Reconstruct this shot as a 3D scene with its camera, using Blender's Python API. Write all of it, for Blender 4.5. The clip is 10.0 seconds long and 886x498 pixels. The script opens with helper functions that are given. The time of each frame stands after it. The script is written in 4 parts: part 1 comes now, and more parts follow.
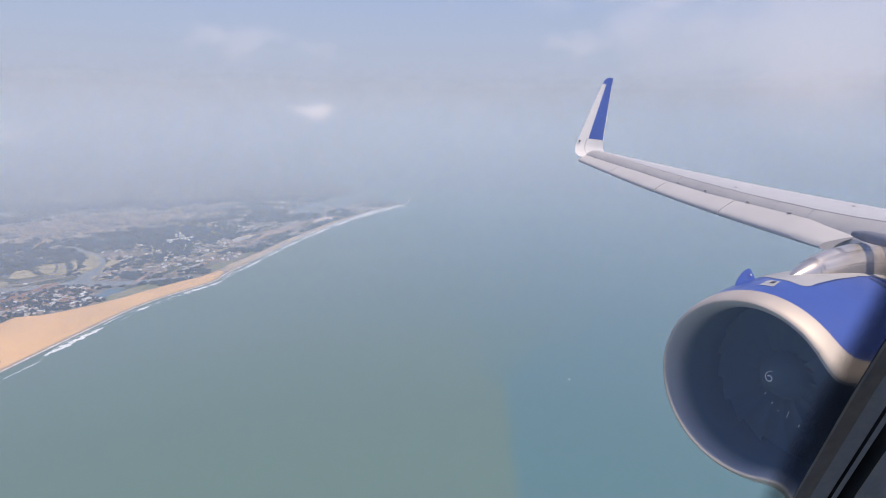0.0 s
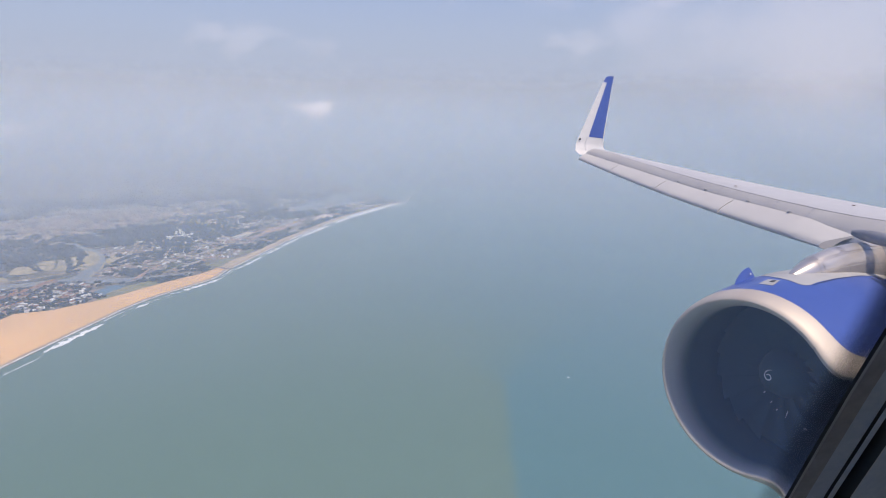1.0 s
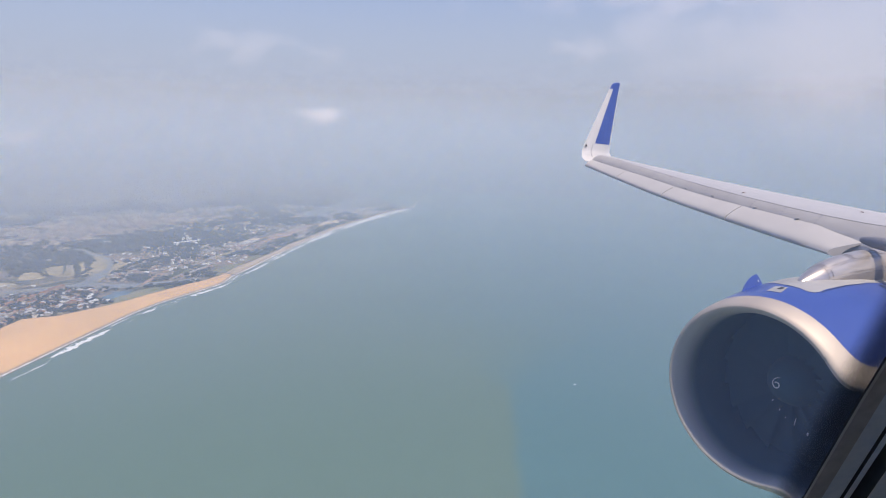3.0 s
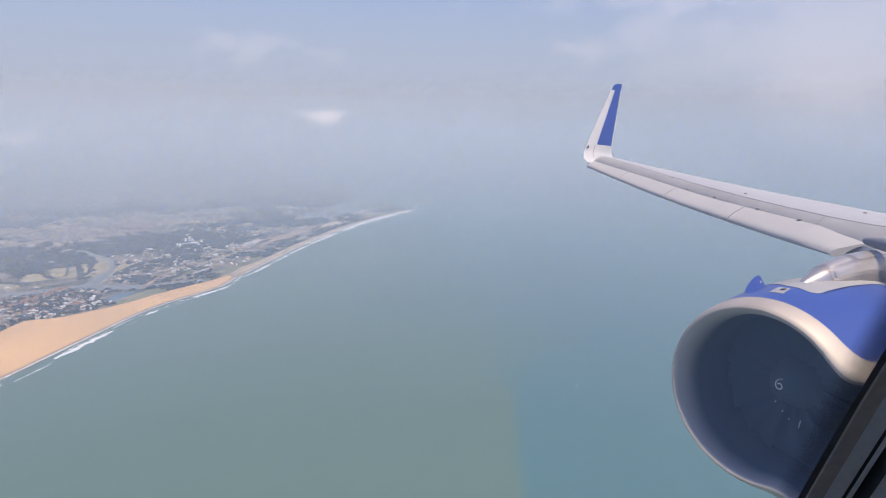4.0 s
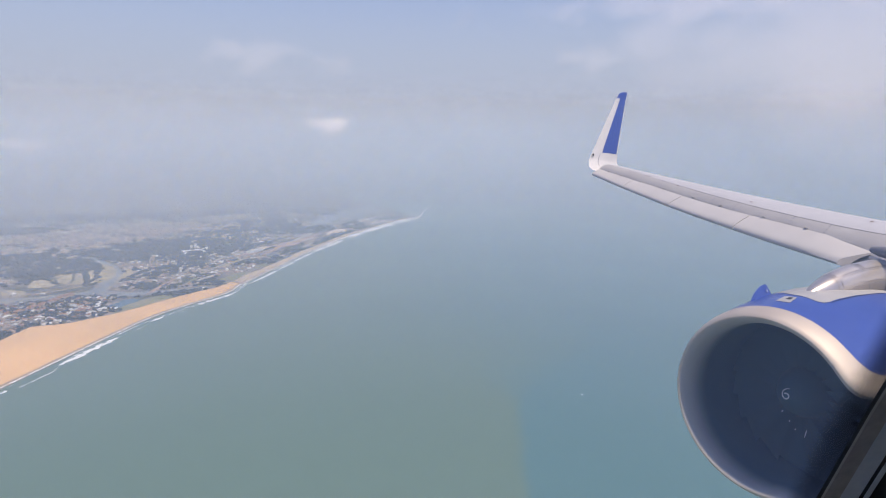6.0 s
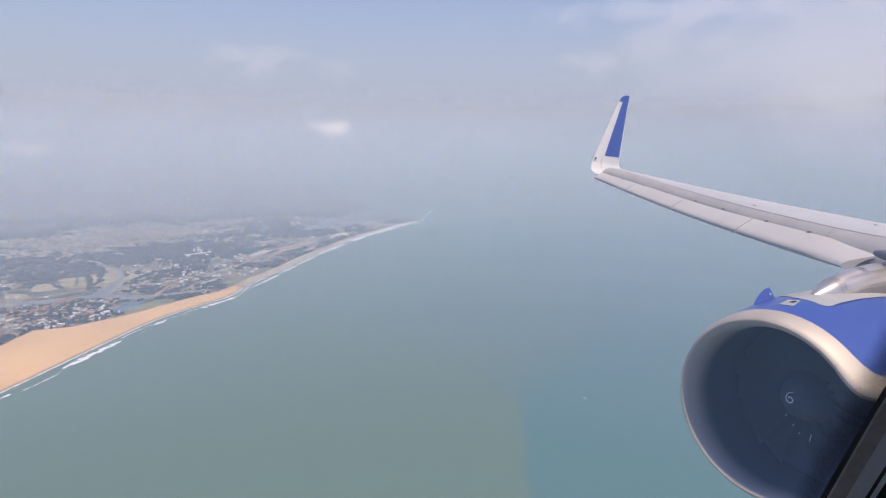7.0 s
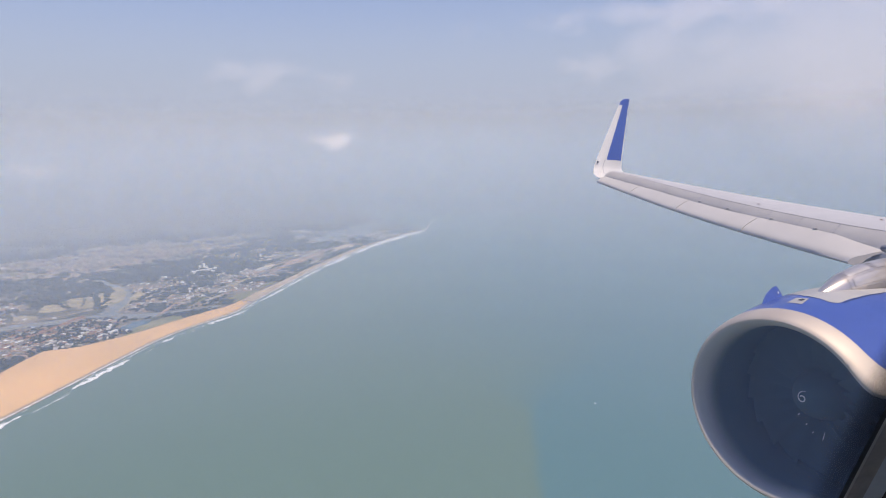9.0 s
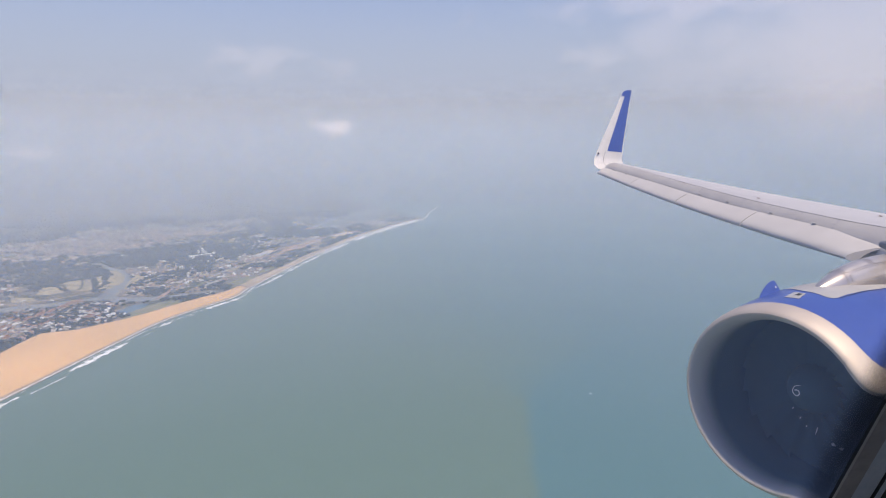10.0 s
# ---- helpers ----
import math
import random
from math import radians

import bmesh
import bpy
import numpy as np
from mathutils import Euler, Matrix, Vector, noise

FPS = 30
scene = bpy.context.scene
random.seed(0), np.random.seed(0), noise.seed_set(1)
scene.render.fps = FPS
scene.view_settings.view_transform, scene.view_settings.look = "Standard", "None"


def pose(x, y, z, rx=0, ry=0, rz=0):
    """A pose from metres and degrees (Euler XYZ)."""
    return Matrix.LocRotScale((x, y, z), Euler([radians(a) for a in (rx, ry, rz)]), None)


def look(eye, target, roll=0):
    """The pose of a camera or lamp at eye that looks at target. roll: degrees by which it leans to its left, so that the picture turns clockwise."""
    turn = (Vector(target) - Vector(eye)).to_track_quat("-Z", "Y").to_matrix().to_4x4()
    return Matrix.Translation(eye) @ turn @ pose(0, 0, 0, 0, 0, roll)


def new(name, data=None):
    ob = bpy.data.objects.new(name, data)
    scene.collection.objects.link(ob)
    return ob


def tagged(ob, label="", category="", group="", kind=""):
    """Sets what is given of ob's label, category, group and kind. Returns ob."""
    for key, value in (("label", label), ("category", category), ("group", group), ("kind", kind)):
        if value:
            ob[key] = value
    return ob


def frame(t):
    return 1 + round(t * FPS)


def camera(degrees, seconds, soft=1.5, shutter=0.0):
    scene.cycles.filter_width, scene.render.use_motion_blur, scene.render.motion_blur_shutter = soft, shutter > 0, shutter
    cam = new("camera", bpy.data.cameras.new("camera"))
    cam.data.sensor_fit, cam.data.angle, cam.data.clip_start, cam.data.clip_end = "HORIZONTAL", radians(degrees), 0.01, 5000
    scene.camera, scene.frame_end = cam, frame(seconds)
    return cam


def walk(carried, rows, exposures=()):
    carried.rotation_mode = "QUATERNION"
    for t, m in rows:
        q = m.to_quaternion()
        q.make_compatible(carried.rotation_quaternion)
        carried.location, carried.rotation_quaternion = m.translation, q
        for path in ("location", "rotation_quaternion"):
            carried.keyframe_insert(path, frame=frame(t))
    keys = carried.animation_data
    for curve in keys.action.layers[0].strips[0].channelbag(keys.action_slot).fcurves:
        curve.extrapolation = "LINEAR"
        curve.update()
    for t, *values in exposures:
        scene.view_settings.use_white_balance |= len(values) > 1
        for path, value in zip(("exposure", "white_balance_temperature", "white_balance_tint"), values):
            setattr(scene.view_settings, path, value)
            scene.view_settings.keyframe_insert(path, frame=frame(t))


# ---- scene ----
PLANE = pose(-0.5319, -6.9250, 258.3028, 4.3290, -2.6707, 9.5359)
PATH = [
    (0, -0.00017, 0.00098, 259.61348, 78.351, -0.687, -111.180),
    (0.5, -0.00003, 0.00020, 259.61342, 78.570, -0.371, -111.181),
    (1, 0.00010, -0.00059, 259.61335, 78.154, -0.877, -111.153),
    (1.5, 0.00019, -0.00108, 259.61332, 77.846, -1.302, -111.114),
    (2, -0.00002, 0.00010, 259.61341, 78.103, -1.271, -110.993),
    (2.5, -0.00022, 0.00128, 259.61350, 78.582, -0.987, -110.764),
    (4, 0.00035, -0.00206, 259.61324, 78.838, -0.773, -110.418),
    (4.5, 0.00012, -0.00069, 259.61335, 79.211, -0.762, -110.242),
    (5, -0.00012, 0.00069, 259.61345, 79.281, -0.889, -110.156),
    (5.5, -0.00000, 0.00000, 259.61340, 79.347, -0.906, -110.087),
    (7, 0.00027, -0.00157, 259.61328, 79.852, -0.799, -109.723),
    (7.5, 0.00034, -0.00197, 259.61325, 79.689, -0.812, -109.695),
    (8, 0.00027, -0.00157, 259.61328, 79.901, -0.332, -109.654),
    (8.5, 0.00020, -0.00118, 259.61331, 80.555, 0.691, -109.634),
    (9, 0.00017, -0.00098, 259.61332, 80.662, 1.047, -109.598),
    (9.5, 0.00010, -0.00059, 259.61335, 80.366, 0.877, -109.616),
    (10, 0.00005, -0.00029, 259.61338, 79.634, 0.084, -109.542),
]

# ---- camera ----
cam = camera(70.95, 10.0, soft=1.0)
walk(cam, [(r[0], pose(*r[1:])) for r in PATH], [(0, 0.26, 7250, 13), (5, 0.265, 7350, 13.2), (10, 0.255, 7550, 13.8)])
scene.cycles.transparent_max_bounces = 40

# ---- world, sun, exposure ----
SUN_DIR = Vector((-0.40, -0.1, 0.9)).normalized()
HORIZON = (3.1, 3.74, 5.05)
world = bpy.data.worlds.new("world")
scene.world = world
world.use_nodes = True
wn = world.node_tree
sky = wn.nodes.new("ShaderNodeTexSky")
sky.sky_type = "NISHITA"
sky.sun_disc = False
sky.sun_elevation = math.asin(SUN_DIR.z)
sky.sun_rotation = math.atan2(SUN_DIR.x, SUN_DIR.y)
sky.altitude = 200
sky.air_density = 1.2
sky.dust_density = 0.7
sky.ozone_density = 5.0
# the dusty air lies thick along the horizon and thins out upwards
way, up, thin, veil = (wn.nodes.new("ShaderNode" + k) for k in ("TexCoord", "SeparateXYZ", "MapRange", "Mix"))
wn.links.new(way.outputs["Generated"], up.inputs[0])
wn.links.new(up.outputs[2], thin.inputs[0])
thin.interpolation_type = "SMOOTHSTEP"
for i, v in zip((1, 2, 3, 4), (0.04, 0.38, 1.0, 0.0)):
    thin.inputs[i].default_value = v
veil.data_type = "RGBA"
wn.links.new(thin.outputs[0], veil.inputs[0])
tint = wn.nodes.new("ShaderNodeMix")
tint.data_type, tint.blend_type = "RGBA", "MULTIPLY"
tint.inputs[0].default_value, tint.inputs[7].default_value = 1.0, (0.83, 0.87, 1.13, 1)
wn.links.new(sky.outputs[0], tint.inputs[6])
wn.links.new(tint.outputs[2], veil.inputs[6])
veil.inputs[7].default_value = (*HORIZON, 1)
wn.links.new(veil.outputs[2], wn.nodes["Background"].inputs[0])
wn.nodes["Background"].inputs[1].default_value = 0.12
sun = new("sun", bpy.data.lights.new("sun", "SUN"))
sun.data.energy, sun.data.angle, sun.data.color = 3.9, radians(0.6), (1.0, 0.92, 0.82)
sun.matrix_world = look(SUN_DIR * 10, (0, 0, 0))


# ---- materials ----
def material(name, color, second=None, scale=1.0, rough=0.6, metal=0.0, bump=0.0, fine=None, detail=6.0, spread=(0.35, 0.65), grain=0.35):
    """Two-scale noise between two colours in local metres, with a fine relief."""
    m = bpy.data.materials.new(name)
    m.use_nodes = True
    nt = m.node_tree
    p = nt.nodes["Principled BSDF"]
    p.inputs["Roughness"].default_value, p.inputs["Metallic"].default_value = rough, metal
    co = nt.nodes.new("ShaderNodeTexCoord")
    second = second or tuple(c * 0.8 for c in color)
    n1 = nt.nodes.new("ShaderNodeTexNoise")
    n1.inputs["Scale"].default_value, n1.inputs["Detail"].default_value = scale, detail
    nt.links.new(co.outputs["Object"], n1.inputs["Vector"])
    ramp = nt.nodes.new("ShaderNodeValToRGB")
    ramp.color_ramp.elements[0].position, ramp.color_ramp.elements[1].position = spread
    ramp.color_ramp.elements[0].color, ramp.color_ramp.elements[1].color = (*color, 1), (*second, 1)
    nt.links.new(n1.outputs["Fac"], ramp.inputs[0])
    out = ramp.outputs[0]
    n2 = nt.nodes.new("ShaderNodeTexNoise")
    n2.inputs["Scale"].default_value, n2.inputs["Detail"].default_value = fine or scale * 9, 4.0
    nt.links.new(co.outputs["Object"], n2.inputs["Vector"])
    mix = nt.nodes.new("ShaderNodeMix")
    mix.data_type, mix.blend_type = "RGBA", "OVERLAY"
    mix.inputs[0].default_value = grain
    nt.links.new(out, mix.inputs[6])
    nt.links.new(n2.outputs["Fac"], mix.inputs[7])
    nt.links.new(mix.outputs[2], p.inputs["Base Color"])
    if bump:
        b = nt.nodes.new("ShaderNodeBump")
        b.inputs["Strength"].default_value, b.inputs["Distance"].default_value = 0.5, bump
        nt.links.new(n2.outputs["Fac"], b.inputs["Height"])
        nt.links.new(b.outputs[0], p.inputs["Normal"])
    return m


def haze_material(name, amount, low, high, rise, color):
    """Stand-in sheet for haze: mostly clear, scattering light both ways, thinning out with height."""
    m = bpy.data.materials.new(name)
    m.use_nodes = True
    nt = m.node_tree
    nt.nodes.remove(nt.nodes["Principled BSDF"])
    clear = nt.nodes.new("ShaderNodeBsdfTransparent")
    front, back = nt.nodes.new("ShaderNodeBsdfDiffuse"), nt.nodes.new("ShaderNodeBsdfTranslucent")
    for n in (front, back):
        n.inputs["Color"].default_value = (*color, 1)
    both, mix = nt.nodes.new("ShaderNodeMixShader"), nt.nodes.new("ShaderNodeMixShader")
    both.inputs[0].default_value = 0.5
    nt.links.new(front.outputs[0], both.inputs[1])
    nt.links.new(back.outputs[0], both.inputs[2])
    co, sep, ramp = nt.nodes.new("ShaderNodeTexCoord"), nt.nodes.new("ShaderNodeSeparateXYZ"), nt.nodes.new("ShaderNodeMapRange")
    ramp.interpolation_type = "SMOOTHERSTEP"
    nt.links.new(co.outputs["Object"], sep.inputs[0])
    nt.links.new(sep.outputs[2], ramp.inputs[0])
    for i, v in zip((1, 2, 3, 4), (low, high, amount, 0.0)):
        ramp.inputs[i].default_value = v
    foot, mul = nt.nodes.new("ShaderNodeMapRange"), nt.nodes.new("ShaderNodeMath")
    mul.operation = "MULTIPLY"
    for i, v in zip((1, 2, 3, 4), (0.0, rise, 0.0, 1.0)):
        foot.inputs[i].default_value = v
    nt.links.new(sep.outputs[2], foot.inputs[0])
    nt.links.new(ramp.outputs[0], mul.inputs[0])
    nt.links.new(foot.outputs[0], mul.inputs[1])
    nt.links.new(mul.outputs[0], mix.inputs[0])
    nt.links.new(clear.outputs[0], mix.inputs[1])
    nt.links.new(both.outputs[0], mix.inputs[2])
    nt.links.new(mix.outputs[0], nt.nodes["Material Output"].inputs[0])
    return m


# airlight tints put into the haze sheets, bluer near and greyer far
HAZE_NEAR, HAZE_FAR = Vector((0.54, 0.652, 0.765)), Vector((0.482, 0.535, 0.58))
M_WHITE = material("wing_grey_paint", (0.48, 0.475, 0.475), (0.45, 0.445, 0.45), 0.8, 0.45, bump=0.0003, fine=5, grain=0.12)
M_SLAT = material("slat_paint", (0.49, 0.47, 0.445), (0.46, 0.44, 0.415), 1.0, 0.45, fine=6, grain=0.12)
M_STRIP = material("bare_wing_panel", (0.41, 0.395, 0.375), (0.37, 0.355, 0.34), 1.5, 0.5, fine=8, grain=0.12)
M_SHARK = material("winglet_white", (0.60, 0.585, 0.57), (0.55, 0.54, 0.53), 0.9, 0.4, fine=6, grain=0.12)
M_BLUE = material("blue_paint", (0.045, 0.086, 0.325), (0.04, 0.077, 0.295), 0.9, 0.3, fine=4, grain=0.12)
M_LIP = material("bare_aluminium", (0.56, 0.49, 0.42), (0.49, 0.43, 0.375), 0.8, 0.62, 0.45, fine=4, grain=0.12)
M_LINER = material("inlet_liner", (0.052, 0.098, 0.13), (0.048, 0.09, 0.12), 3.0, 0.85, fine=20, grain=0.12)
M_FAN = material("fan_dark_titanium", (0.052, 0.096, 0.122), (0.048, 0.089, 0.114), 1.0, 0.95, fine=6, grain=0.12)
M_MARK = material("white_marking", (0.6, 0.61, 0.62), None, 5.0, 0.5)
M_PYLON = material("pylon_metal", (0.7, 0.62, 0.54), (0.56, 0.5, 0.45), 1.6, 0.3, 0.75, fine=8, grain=0.12)
M_GREY = material("grey_fairing", (0.37, 0.365, 0.355), (0.32, 0.316, 0.31), 2.0, 0.45, fine=16, grain=0.12)
M_DARK = material("dark_gap", (0.02, 0.02, 0.025), None, 4.0, 0.7)
M_SEAL = material("black_rubber_seal", (0.055, 0.066, 0.085), None, 20.0, 0.6)
M_BROWN = material("brown_grey_gasket", (0.5, 0.47, 0.45), (0.44, 0.41, 0.395), 20.0, 0.6)
M_LINE = material("pale_seal_edge", (0.8, 0.8, 0.78), None, 20.0, 0.5)
M_PANEL = material("cabin_plastic", (0.72, 0.78, 0.85), (0.66, 0.72, 0.79), 15.0, 0.6, bump=0.0003, fine=300)
M_PATCH = material("bright_metal_patch", (0.66, 0.6, 0.54), (0.56, 0.52, 0.48), 2.0, 0.38, 0.7, grain=0.12)
M_RUST = material("rust_brown", (0.2, 0.12, 0.07), None, 8.0, 0.8)
M_FAIR = material("dark_grey_fairing", (0.2, 0.2, 0.22), (0.17, 0.17, 0.19), 2.0, 0.5, grain=0.12)
M_GLINT = material("painted_glint", (0.5, 0.55, 0.62), (0.42, 0.47, 0.55), 20.0, 0.35, 0.4, grain=0.12)
M_SEAMBLUE = material("dark_blue_joint", (0.02, 0.035, 0.11), None, 4.0, 0.5)
M_SKIN = material("fuselage_white_paint", (0.75, 0.76, 0.78), (0.7, 0.7, 0.72), 0.6, 0.35)


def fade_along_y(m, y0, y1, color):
    """Paints the duct's fading light into its colour, from pale y1 to dark y0."""
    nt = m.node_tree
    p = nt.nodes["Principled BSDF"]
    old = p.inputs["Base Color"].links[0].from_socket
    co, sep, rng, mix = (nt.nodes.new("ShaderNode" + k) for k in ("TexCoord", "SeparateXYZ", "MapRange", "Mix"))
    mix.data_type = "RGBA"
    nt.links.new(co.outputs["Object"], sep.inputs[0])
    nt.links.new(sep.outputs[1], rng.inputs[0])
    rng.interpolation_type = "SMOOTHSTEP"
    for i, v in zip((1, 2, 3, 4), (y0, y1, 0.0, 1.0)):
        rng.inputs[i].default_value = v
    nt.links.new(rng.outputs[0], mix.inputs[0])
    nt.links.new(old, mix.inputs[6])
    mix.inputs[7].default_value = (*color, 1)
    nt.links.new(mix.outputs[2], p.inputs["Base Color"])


# pale lip reflections fading into the duct's dark, put into the liner's colour
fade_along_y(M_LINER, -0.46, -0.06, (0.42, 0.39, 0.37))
M_GLASS = bpy.data.materials.new("window_glass")
M_GLASS.use_nodes = True
gt = M_GLASS.node_tree
gt.nodes.remove(gt.nodes["Principled BSDF"])
g_clear, g_dust, g_mix = gt.nodes.new("ShaderNodeBsdfTransparent"), gt.nodes.new("ShaderNodeBsdfTranslucent"), gt.nodes.new("ShaderNodeMixShader")
g_dust.inputs["Color"].default_value = (0.64, 0.71, 0.88, 1)
g_mix.inputs[0].default_value = 0.13
gt.links.new(g_clear.outputs[0], g_mix.inputs[1])
gt.links.new(g_dust.outputs[0], g_mix.inputs[2])
gt.links.new(g_mix.outputs[0], gt.nodes["Material Output"].inputs[0])


M_BEVEL = bpy.data.materials.new("acrylic_edge")
M_BEVEL.use_nodes = True
et = M_BEVEL.node_tree
et.nodes.remove(et.nodes["Principled BSDF"])
e_bend = et.nodes.new("ShaderNodeBsdfRefraction")
e_bend.inputs["Roughness"].default_value, e_bend.inputs["IOR"].default_value = 0.0, 1.49
et.links.new(e_bend.outputs[0], et.nodes["Material Output"].inputs[0])


# soft shade along the pane's seat, painted as a fading black band
M_EDGE_SHADE = bpy.data.materials.new("painted_edge_shade")
M_EDGE_SHADE.use_nodes = True
pt = M_EDGE_SHADE.node_tree
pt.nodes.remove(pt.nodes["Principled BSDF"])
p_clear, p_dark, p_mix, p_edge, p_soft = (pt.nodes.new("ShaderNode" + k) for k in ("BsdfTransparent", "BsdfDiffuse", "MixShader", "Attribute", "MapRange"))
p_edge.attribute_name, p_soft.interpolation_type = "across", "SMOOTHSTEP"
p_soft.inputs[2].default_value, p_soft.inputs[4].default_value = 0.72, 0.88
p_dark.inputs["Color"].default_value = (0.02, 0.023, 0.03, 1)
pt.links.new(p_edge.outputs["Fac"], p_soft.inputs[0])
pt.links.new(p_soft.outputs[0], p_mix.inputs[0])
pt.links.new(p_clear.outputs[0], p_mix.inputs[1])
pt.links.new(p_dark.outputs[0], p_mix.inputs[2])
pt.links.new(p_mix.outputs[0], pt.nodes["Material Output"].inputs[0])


# ---- building helpers ----
def mesh_of(name, bm, mat, smooth=True):
    me = bpy.data.meshes.new(name)
    bmesh.ops.recalc_face_normals(bm, faces=bm.faces)
    bm.to_mesh(me)
    bm.free()
    if smooth:
        me.shade_smooth()
        me.set_sharp_from_angle(angle=radians(42))
    for m in mat if isinstance(mat, (list, tuple)) else [mat]:
        me.materials.append(m)
    return me


def part(name, bm, mat, parent, label="", smooth=True):
    ob = new(name, mesh_of(name, bm, mat, smooth))
    ob.parent = parent
    return tagged(ob, label)


def thing(name, bm, mat, label, category, kind="", group="", smooth=False):
    return tagged(new(name, mesh_of(name, bm, mat, smooth)), label, category, group, kind)


def raw(name, verts, faces, mat, smooth=False):
    me = bpy.data.meshes.new(name)
    me.from_pydata(verts, [], faces)
    if smooth:
        me.shade_smooth()
    me.materials.append(mat)
    return new(name, me)


def loft(rows, closed=True, caps=True, bm=None):
    """Skin over rows of points, each row a loop (closed) or a line."""
    bm = bm or bmesh.new()
    vs = [[bm.verts.new(p) for p in row] for row in rows]
    n = len(rows[0])
    for a, b in zip(vs, vs[1:]):
        for i in range(n if closed else n - 1):
            j = (i + 1) % n
            bm.faces.new((a[i], a[j], b[j], b[i]))
    if caps and closed:
        bm.faces.new(vs[0])
        bm.faces.new(vs[-1])
    return bm


def interp(x, xs, ys):
    return float(np.interp(x, xs, ys))


def box(bm, cx, cy, cz, sx, sy, sz, turn=0.0):
    m = Matrix.Translation((cx, cy, cz)) @ Matrix.Rotation(turn, 4, "Z") @ Matrix.Diagonal((sx, sy, sz, 1))
    bmesh.ops.create_cube(bm, size=1, matrix=m)


# ---- the aircraft: x to starboard, y forward, z up; the inlet lip lies at y = 0 ----
airliner = new("airliner")
airliner.matrix_world = PLANE
tagged(airliner, "white and blue twin-engine airliner flying over the coast, slats out", "airliner")
# the intake's face leans and toes in; the fan sits on the engine's own axis behind it
LIP_X, LIP_Y, LIP_Z, SCARF, TOE = 5.7134, -0.0473, -2.0557, 0.0633, 0.073
FAN_X, FAN_Z = 5.774, -2.035


OUTER = ((0.0, 1.063), (-0.012, 1.085), (-0.05, 1.112), (-0.11, 1.141), (-0.18, 1.163), (-0.232, 1.176), (-0.38, 1.208), (-0.6, 1.258), (-0.9, 1.315),
         (-1.3, 1.358), (-1.8, 1.375), (-2.4, 1.36), (-2.9, 1.31), (-3.4, 1.22))
INNER = ((0.0, 1.063), (-0.006, 1.046), (-0.022, 1.026), (-0.05, 1.006), (-0.09, 0.99), (-0.15, 0.977), (-0.24, 0.968), (-0.4, 0.964), (-0.7, 0.966), (-1.0, 0.975), (-1.5, 0.985))


def nacelle_radius(y):
    return interp(-y, [-a for a, _ in OUTER], [b for _, b in OUTER])


def nacelle_point(y, a, r):
    """A point at radius r and angle a round the nacelle, y behind the leaning lip plane."""
    x, z = r * math.cos(a), r * math.sin(a)
    f = max(0.0, min(1.0, 1 + y / 1.5))
    return (LIP_X * f + FAN_X * (1 - f) + x if y < -0.3 and r < 1.0 else LIP_X + x, LIP_Y + y + (SCARF * z + TOE * x) * f, LIP_Z + z)


def revolve(profile, n=112):
    return loft([[nacelle_point(y, 2 * math.pi * i / n, r) for i in range(n)] for y, r in profile], True, False)


def ring_fan(profile, n=48):
    return loft([[(FAN_X + r * math.cos(2 * math.pi * i / n), y, FAN_Z + r * math.sin(2 * math.pi * i / n)) for i in range(n)] for y, r in profile], True, False)


def skin_patch(rows, lift):
    """A sheet on the nacelle's skin: rows of (y, first angle, last angle) in degrees."""
    return loft([[nacelle_point(y, radians(a), nacelle_radius(y) + lift) for a in np.linspace(a0, a1, 10)] for y, a0, a1 in rows], False)


